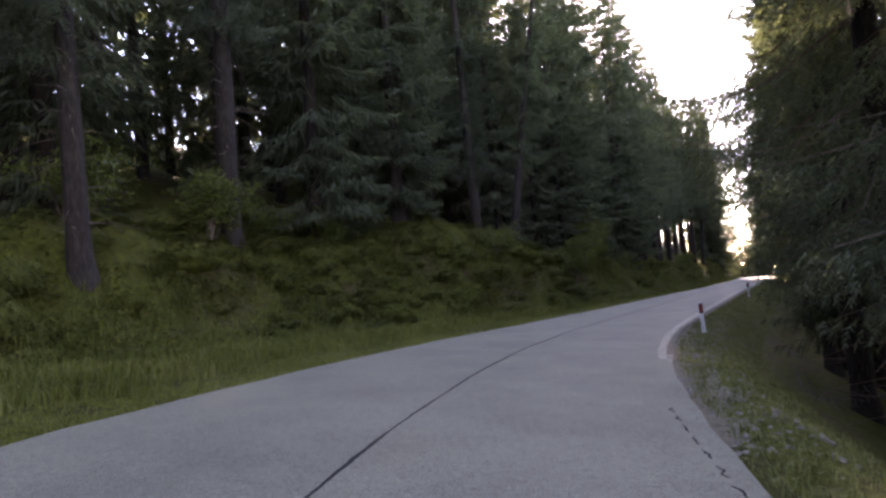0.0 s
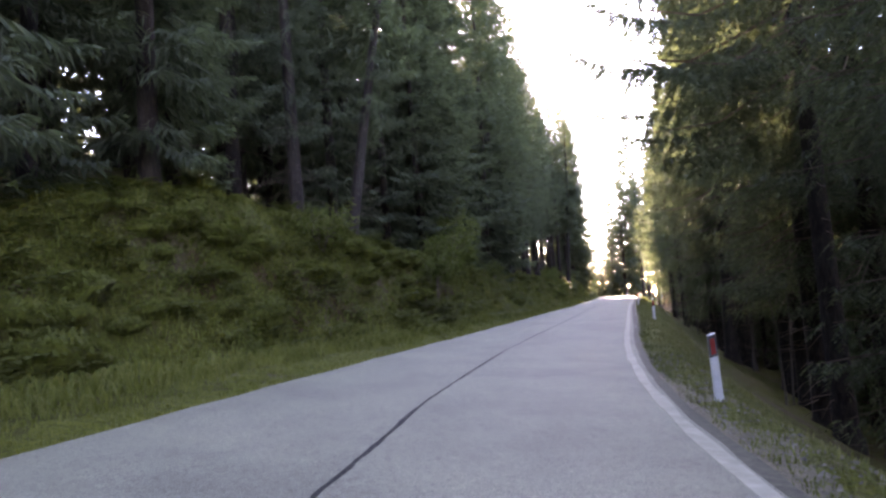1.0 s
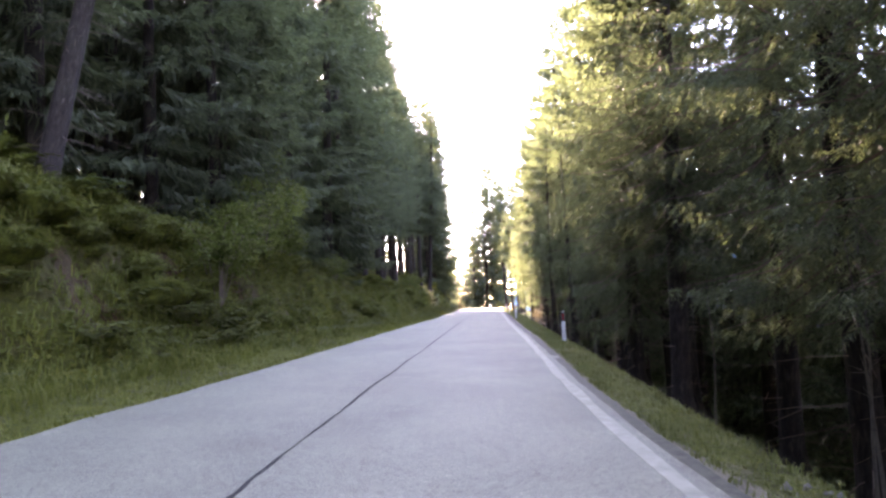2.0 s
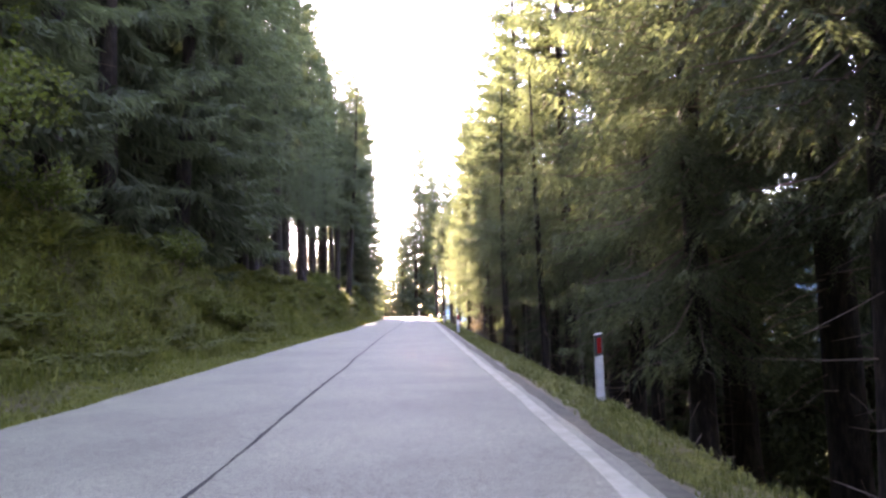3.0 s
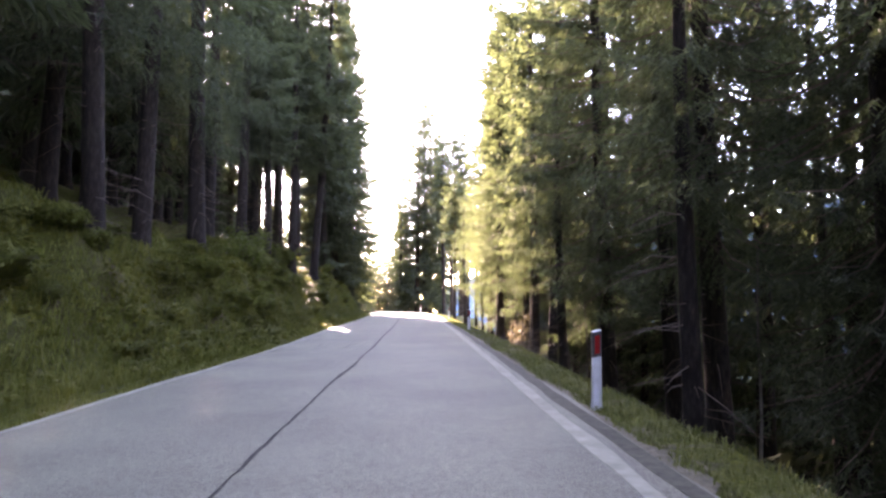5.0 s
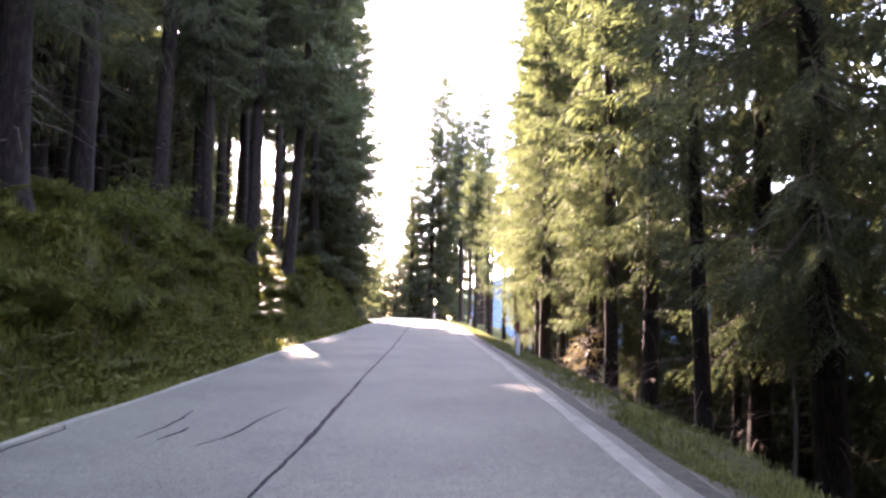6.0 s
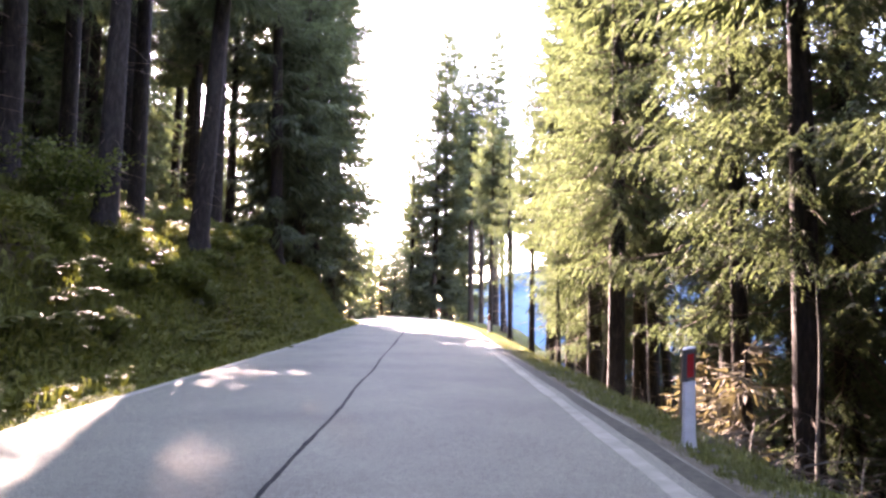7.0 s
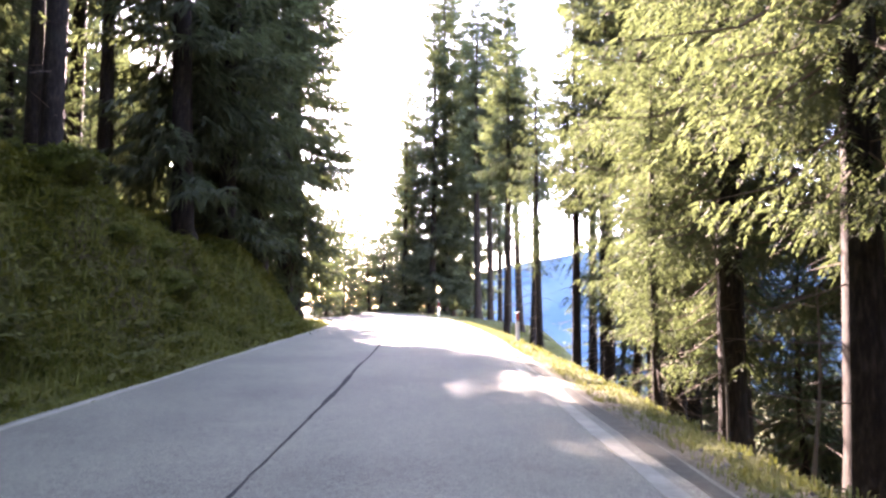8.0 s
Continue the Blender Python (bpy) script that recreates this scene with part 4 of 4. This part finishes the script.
def shrub(s, u, height, spread, leaves, seed, label):
    """A broadleaf bush: forking stems and small leaves at their ends."""
    r = np.random.RandomState(seed)
    root = tagged(new("shrub"), label, "shrub", "shrubs on the bank")
    sv, sf = [], []
    tips = []
    for _ in range(9):
        a, o = r.uniform(0, 6.283), r.uniform(0.25, 1.0)
        top = np.array([math.cos(a) * spread * o, math.sin(a) * spread * o, height * r.uniform(0.6, 1.0)])
        mid = top * np.array([0.35, 0.35, 0.55]) + r.uniform(-0.08, 0.08, 3)
        tube([np.array([0, 0, -0.25]) + r.uniform(-0.06, 0.06, 3), mid, top], (0.022, 0.014, 0.005), 5, sv, sf)
        for f in np.linspace(0.15, 1, 9):
            side = mid + (top - mid) * f
            end = side + r.normal(0, 0.32 * spread, 3) * np.array([1, 1, 0.7])
            tube([side, (side + end) / 2 + r.normal(0, 0.03, 3), end], (0.008, 0.006, 0.003), 3, sv, sf)
            tips += [side + (end - side) * g for g in (0.4, 0.7, 1.0)]
    tips = np.array(tips)
    base = tips[r.randint(0, len(tips), leaves)] + r.normal(0, 0.1, (leaves, 3))
    way = unit(r.normal(0, 1, (leaves, 3)) + np.array([0, 0, -0.3]))
    v, f = kites(base, way, unit(np.cross(way, r.normal(0, 1, (leaves, 3)))), r.uniform(0.08, 0.15, leaves), r.uniform(0.05, 0.09, leaves), r.uniform(-0.01, 0.01, leaves))
    for name, (vv, ff), mat in (("stem_wood", (sv, sf), M_TWIG), ("foliage", (v.tolist(), f.tolist()), M_LEAF)):
        ob = new(name, mesh_of(name, vv, ff, mat))
        ob.parent = root
        ob["kind"] = "stuff"
    root.location = spot(s, u)
    return root


for n, (s, u, h, w, k) in enumerate(((44, -7.2, 2.6, 1.3, 2600), (47, -7.8, 2.2, 1.1, 2000), (20, -12.5, 1.9, 1.5, 3000), (24, -11.8, 1.5, 1.2, 2200), (15.5, -13.6, 2.2, 1.4, 2600), (35, -8.8, 1.3, 1.1, 1800),
                                     (95, -7.6, 1.4, 1.0, 2000), (103.5, -8.0, 1.5, 1.0, 2000), (92.5, -7.2, 1.3, 0.9, 1600), (61, -7.6, 1.2, 1.0, 1600), (53, -7.8, 1.5, 1.0, 1800), (17.5, -11.4, 1.7, 1.2, 2400), (13.5, -12.2, 1.5, 1.2, 2200), (49.5, -7.6, 3.0, 1.4, 2800), (51.2, -8.2, 3.6, 1.5, 3000))):
    shrub(s, u, h, w, k, 200 + n, "leafy green bush on the mossy bank")


def boulder(s, u, size, seed):
    """A rock half sunk in the bank, with a rounded broken shape."""
    bm = bmesh.new()
    bmesh.ops.create_icosphere(bm, subdivisions=3, radius=1.0)
    for v in bm.verts:
        n1 = noise.noise(v.co * 1.3 + Vector((seed, 0, 0)))
        n2 = noise.noise(v.co * 3.1 + Vector((0, seed, 0)))
        v.co *= 1 + 0.45 * n1 + 0.15 * n2
        v.co.x *= 1.2 * size
        v.co.y *= 0.9 * size
        v.co.z *= 0.7 * size
    me = bpy.data.meshes.new("rock")
    bm.to_mesh(me)
    bm.free()
    me.materials.append(M_ROCK)
    ob = tagged(new("rock", me), "mossy grey rock half sunk in the bank", "rock", "rocks in the bank")
    x, y, z = spot(s, u)
    ob.matrix_basis = pose(x, y, z - 0.12 * size, 0, 0, seed * 37)
    return ob


for n, (s, u, k) in enumerate(((33.2, -8.4, 0.35), (42, -7.4, 0.3), (106, -6.0, 0.22))):
    boulder(s, u, k, n + 1)


def stem(s, u, height, lean, seed, label):
    """A thin bare sapling."""
    r = np.random.RandomState(seed)
    v, f = [], []
    pts = [np.array([lean * z + 0.05 * math.sin(z), 0.03 * math.sin(1.7 * z + seed), z]) for z in np.linspace(-0.3, height, 8)]
    tube(pts, np.linspace(0.04, 0.008, 8), 6, v, f)
    for _ in range(10):
        k = r.randint(3, 8)
        e = pts[k] + np.array([*r.uniform(-0.5, 0.5, 2), r.uniform(-0.05, 0.35)])
        tube([pts[k], e], (0.008, 0.003), 3, v, f)
    ob = tagged(new("sapling", mesh_of("sapling", v, f, M_STEM)), label, "sapling", "thin saplings on the slope")
    x, y, z = spot(s, u)
    ob.matrix_basis = pose(x, y, z, 0, 0, r.uniform(-30, 30))
    return ob


M_STEM = mottled("pale sapling bark", (0.045, 0.04, 0.033), (0.105, 0.096, 0.08), 6.0, 0.85)
for n, (s, u, h, l) in enumerate(((36.5, 6.2, 4.5, -0.05), (37.5, 6.6, 5.2, 0.06), (40, 7.6, 4.5, 0.02), (46, 6.8, 5, 0.05), (62, 6.0, 4, -0.04), (76, 6.3, 4.5, 0.05), (105, 5.6, 4, 0.03), (109, 6.2, 5, -0.04), (100, 6.0, 4, 0.05),
                                  (112, 5.5, 3.5, 0.06), (88, 6.2, 4.5, 0.0), (116, 6.0, 4.6, -0.03))):
    stem(s, u, h, l, 300 + n, "thin pale bare sapling on the downhill slope")


def brushwood(s, u, seed, size):
    """A tangle of broken dry branches."""
    r = np.random.RandomState(seed)
    v, f = [], []
    for _ in range(16):
        a = r.uniform(0, 6.283)
        p = np.array([*r.normal(0, 0.35 * size, 2), r.uniform(-0.1, 0.25)])
        d = np.array([math.cos(a), math.sin(a), r.uniform(-0.1, 0.9)])
        ln = r.uniform(0.6, 1.8) * size
        q = [p + d * ln * t + np.array([0, 0, -0.3 * ln * t * t]) for t in (0, 0.35, 0.7, 1)]
        tube(q, (0.022, 0.016, 0.01, 0.004), 4, v, f)
        for k in range(6):
            b = q[1] + (q[3] - q[1]) * r.uniform()
            tube([b, b + r.normal(0, 0.22, 3)], (0.007, 0.003), 3, v, f)
    ob = tagged(new("brushwood", mesh_of("brushwood", v, f, M_STEM)), "tangle of dry broken branches on the slope edge", "brushwood")
    ob.location = spot(s, u)
    return ob


for n, (s, u, k) in enumerate(((99.0, 4.6, 1.0), (100.6, 5.0, 1.2), (102.3, 4.9, 1.0), (104.5, 5.3, 0.9), (97.5, 5.6, 1.0), (20.0, 5.0, 0.8))):
    brushwood(s, u, 400 + n, k)

# a withered young spruce among the dry branches
dry = [spruce_thing("withered young spruce with rust brown needles", 71 + k, 2.8, 0.9, 0.95, 0.34, 0.8, dead=14) for k in range(2)]
for ob, (s, u) in zip(dry, ((102.8, 6.2), (106.5, 7.0))):
    ob.location = spot(s, u)
    ob["group"] = "withered spruces"
    for c in ob.children:
        if c.name.startswith("crown"):
            c.data.materials[0] = M_DRY


def hummocks(name, n, s_a, s_b, seed, mat=M_MOSS):
    """Cushions of moss and low herbs hanging over the bank: small leaves in dense clumps."""
    r = np.random.RandomState(seed)
    c = n // 60
    s0 = r.uniform(s_a, s_b, c)
    d0 = knot(VERGE, s0) + r.uniform(-0.1, 1.15, c) * knot(BANKR, s0)
    k = r.randint(0, c, n)
    s = s0[k] + r.normal(0, 0.28, n)
    u = knot(LEFT, s) - d0[k] + r.normal(0, 0.28, n)
    x, y = place(s, u)
    base = np.stack([x, y, ground_z(s, u) + r.uniform(-0.02, 0.16, n)], -1)
    way = unit(r.normal(0, 1, (n, 3)) * np.array([1, 1, 0.45]) + np.array([0, 0, 0.1]))
    v, f = kites(base, way, unit(np.cross(way, r.normal(0, 0.4, (n, 3)) + np.array([0, 0, 1.0]))), r.uniform(0.1, 0.22, n), r.uniform(0.05, 0.11, n), r.uniform(-0.02, 0.02, n))
    ob = new(name, mesh_of(name, v.tolist(), f.tolist(), mat))
    return tagged(ob, "cushions of moss and low herbs on the bank", "moss", kind="stuff")


hummocks("moss_cushions", 42000, -6, 134, 97)
hummocks("moss_cushions", 30000, 6, 54, 198, M_FERN)
hummocks("moss_cushions", 22000, 84, 130, 197)


def turf_clump(seed):
    """A mossy clump of turf bulging out of the bank, with grass hanging over its lower rim."""
    r = np.random.RandomState(seed)
    root = tagged(new("turf_clump"), "mossy clump of turf with drooping grass on the bank", "turf", "turf clumps on the bank")
    bm = bmesh.new()
    bmesh.ops.create_icosphere(bm, subdivisions=3, radius=1.0)
    for v in bm.verts:
        n1 = noise.noise(v.co * 1.5 + Vector((seed, 0, 0)))
        n2 = noise.noise(v.co * 4.0 + Vector((0, seed, 0)))
        n3 = noise.noise(v.co * 9.0 + Vector((0, 0, seed)))
        v.co *= 1 + 0.4 * n1 + 0.26 * n2 + 0.14 * n3
        v.co.x *= 0.75
        v.co.y *= 0.55
        v.co.z *= 0.3
    top = [(v.co.copy(), v.normal.copy()) for v in bm.verts if v.co.z > -0.12]
    part("mound", bm, M_TURF, root).data.shade_smooth()
    n = 620
    a = r.uniform(0, 6.283, n)
    ring = r.uniform(0.1, 1.0, n) ** 0.6
    base = np.stack([np.cos(a) * ring * 0.72, np.sin(a) * ring * 0.52, 0.33 * np.sqrt(1.02 - ring**2)], -1)
    out = np.stack([np.cos(a) * ring, np.sin(a) * ring, 0.25 + 0 * a], -1) + r.normal(0, 0.25, (n, 3)) + np.array([0, -0.35, 0])
    out = unit(out)
    h = r.uniform(0.14, 0.34, n)[:, None]
    mid = base + out * h * 0.6
    tip = mid + unit(out * np.array([1, 1, 0.1]) + np.array([0, 0, -1.0])) * h * 0.8
    acr = unit(np.cross(out, np.array([0, 0, 1.0]))) * r.uniform(0.008, 0.016, n)[:, None]
    V = np.stack([base - acr, base + acr, mid + acr * 0.8, mid - acr * 0.8, tip], 1).reshape(-1, 3)
    k = 5 * np.arange(n)[:, None]
    F = np.concatenate([k + [[0, 1, 2]], k + [[0, 2, 3]], k + [[3, 2, 4]]], 1).reshape(-1, 3)
    pick = r.randint(0, len(top), 420)
    lb = np.array([top[i][0] for i in pick]) + r.normal(0, 0.045, (420, 3))
    lw = unit(np.array([top[i][1] for i in pick]) * 0.5 + r.normal(0, 0.6, (420, 3)) + np.array([0, -0.2, -0.25]))
    lv, lf = kites(lb, lw, unit(np.cross(lw, r.normal(0, 0.5, (420, 3)) + np.array([0, 0, 1.0]))), r.uniform(0.09, 0.2, 420), r.uniform(0.04, 0.09, 420), r.uniform(-0.02, 0.02, 420))
    ob = new("herb_leaves", mesh_of("herb_leaves", lv.tolist(), lf.tolist(), M_FERN))
    ob.parent = root
    ob["kind"] = "stuff"
    ob = new("hanging_grass", mesh_of("hanging_grass", V.tolist(), F.tolist(), M_GRASS))
    ob.parent = root
    ob["kind"] = "stuff"
    root.location = (0, 0, -500)
    return root


def stand_clumps(spans, seed):
    r = np.random.RandomState(seed)
    shapes = [turf_clump(seed + k) for k in range(5)]
    used = set()
    for s_a, s_b, n, lo, hi in spans:
        for _ in range(n):
            s = r.uniform(s_a, s_b)
            d = float(knot(VERGE, s)) + r.uniform(lo, hi) * float(knot(BANKR, s))
            u = float(knot(LEFT, s)) - d
            x, y, z = spot(s, u)
            i = r.randint(5)
            m = pose(x, y, z, r.uniform(5, 25), r.uniform(-10, 10), 270 - math.degrees(float(np.interp(s, ST, _h))) + r.uniform(-35, 35)) @ Matrix.Scale(r.uniform(0.5, 1.15), 4)
            if i in used:
                copy_thing(shapes[i], m)
            else:
                used.add(i)
                shapes[i].matrix_basis = m


M_TURF = mottled("mossy turf", (0.013, 0.016, 0.0035), (0.066, 0.076, 0.011), 5.0, 0.95, 1.0, 0.08)
stand_clumps(((-2, 18, 22, 0.0, 1.1), (18, 38, 26, 0.1, 1.0), (38, 52, 26, 0.15, 1.05), (52, 84, 14, 0.3, 1.1), (84, 118, 30, 0.3, 1.1)), 600)


def soil_scar(s0, u0, half, seed):
    """Bare dark earth in a hollow of the bank, its rim ragged."""
    n, m = 40, 22
    a = np.linspace(-1.25, 1.25, n)[:, None]
    b = np.linspace(-1.25, 1.25, m)[None, :]
    s, u = s0 + a * half + 0 * b, u0 + 0.2 + b * 0.62 + 0 * a
    x, y = place(s, u)
    rim = np.sqrt(a * a + b * b) * (1 + 0.22 * wobble(a * 4 + seed, b * 4, 1.0, seed))
    z = ground_z(s, u) + 0.07 - 0.13 * rim ** 3 + 0.03 * wobble(x, y, 7.0, seed + 1) + 0.02 * wobble(x, y, 15.0, seed + 2)
    ob = new("soil_scar", grid_mesh("soil_scar", np.stack([x, y, z], -1), M_EARTH))
    return tagged(ob, "dark bare earth in a hollow of the bank", "earth", kind="structure")


M_EARTH = mottled("dark forest earth", (0.016, 0.0095, 0.004), (0.055, 0.035, 0.014), 6.0, 0.95, 1.0, 0.06)
for n, (s0, u0, half, depth) in enumerate(SCARS):
    soil_scar(s0, u0, half, 700 + n)
lips = [turf_clump(720 + k) for k in range(3)]
for n, (s0, u0, half, depth) in enumerate(SCARS):
    for k, ds in enumerate((-0.65 * half, 0.0, 0.65 * half)):
        x, y, z = spot(s0 + ds, u0 - 0.62)
        m = pose(x, y, z + 0.05, 18, 0, 270 - math.degrees(float(np.interp(s0, ST, _h))) + 25 * (k - 1)) @ Matrix.Scale(0.55 + 0.4 * depth + 0.12 * ((n + k) % 3), 4)
        if n == 0:
            lips[k].matrix_basis = m
        else:
            copy_thing(lips[(n + k) % 3], m)


def scatter(name, n, s_a, s_b, side, d_a, d_b, size, mat, label, cat, seed, stone):
    """Loose stones or fallen leaves on the verge."""
    r = np.random.RandomState(seed)
    s = r.uniform(s_a, s_b, n)
    d = d_a + (d_b - d_a) * r.uniform(0, 1, n) ** 1.3
    u = knot(LEFT, s) - d if side < 0 else knot(RIGHT, s) + knot(EDGE, s) + d
    x, y = place(s, u)
    c = np.stack([x, y, ground_z(s, u) + (0.02 if stone else 0.03)], -1)
    k = size * r.uniform(0.4, 1.5, n)
    if stone:
        corner = np.array([[1, 0, 0], [0, 1, 0], [-1, 0, 0], [0, -1, 0], [0, 0, 0.7], [0, 0, -0.7]])
        v = c[:, None] + corner[None] * k[:, None, None] * r.uniform(0.6, 1.2, (n, 6, 3)) + r.normal(0, 0.12, (n, 6, 3)) * k[:, None, None]
        tri = np.array([[0, 1, 4], [1, 2, 4], [2, 3, 4], [3, 0, 4], [1, 0, 5], [2, 1, 5], [3, 2, 5], [0, 3, 5]])
        f = (6 * np.arange(n))[:, None, None] + tri[None]
        v, f = v.reshape(-1, 3), f.reshape(-1, 3)
    else:
        way = unit(r.normal(0, 1, (n, 3)) * np.array([1, 1, 0.3]))
        v, f = kites(c, way, unit(np.cross(way, r.normal(0, 0.3, (n, 3)) + np.array([0, 0, 1.0]))), k, k * 0.6, r.uniform(-0.01, 0.01, n))
    ob = new(name, mesh_of(name, v.tolist(), f.tolist(), mat))
    return tagged(ob, label, cat, kind="stuff")


M_STONE = mottled("loose stones", (0.06, 0.056, 0.046), (0.17, 0.16, 0.13), 9.0, 0.9, 0.3)
M_FALLEN = leaf_material("fallen leaves", (0.045, 0.048, 0.018), (0.09, 0.094, 0.034), (0.17, 0.165, 0.075), 0.2)
scatter("roadside_stones", 800, 6, 31, 1, 0.0, 1.3, 0.042, M_STONE, "loose pale stones on the gravel shoulder", "stones", 501, True)
scatter("roadside_stones", 700, 84, 135, 1, 0.0, 0.8, 0.025, M_STONE, "loose grey stones beside the asphalt", "stones", 502, True)
scatter("fallen_leaves", 900, 5, 32, 1, 0.1, 1.7, 0.06, M_FALLEN, "pale leaves and herbs lying on the shoulder", "leaves", 503, False)
scatter("fallen_leaves", 1500, -6, 60, -1, 0.3, 5.0, 0.06, M_FALLEN, "pale dry leaves lying on the grassy verge", "leaves", 504, False)
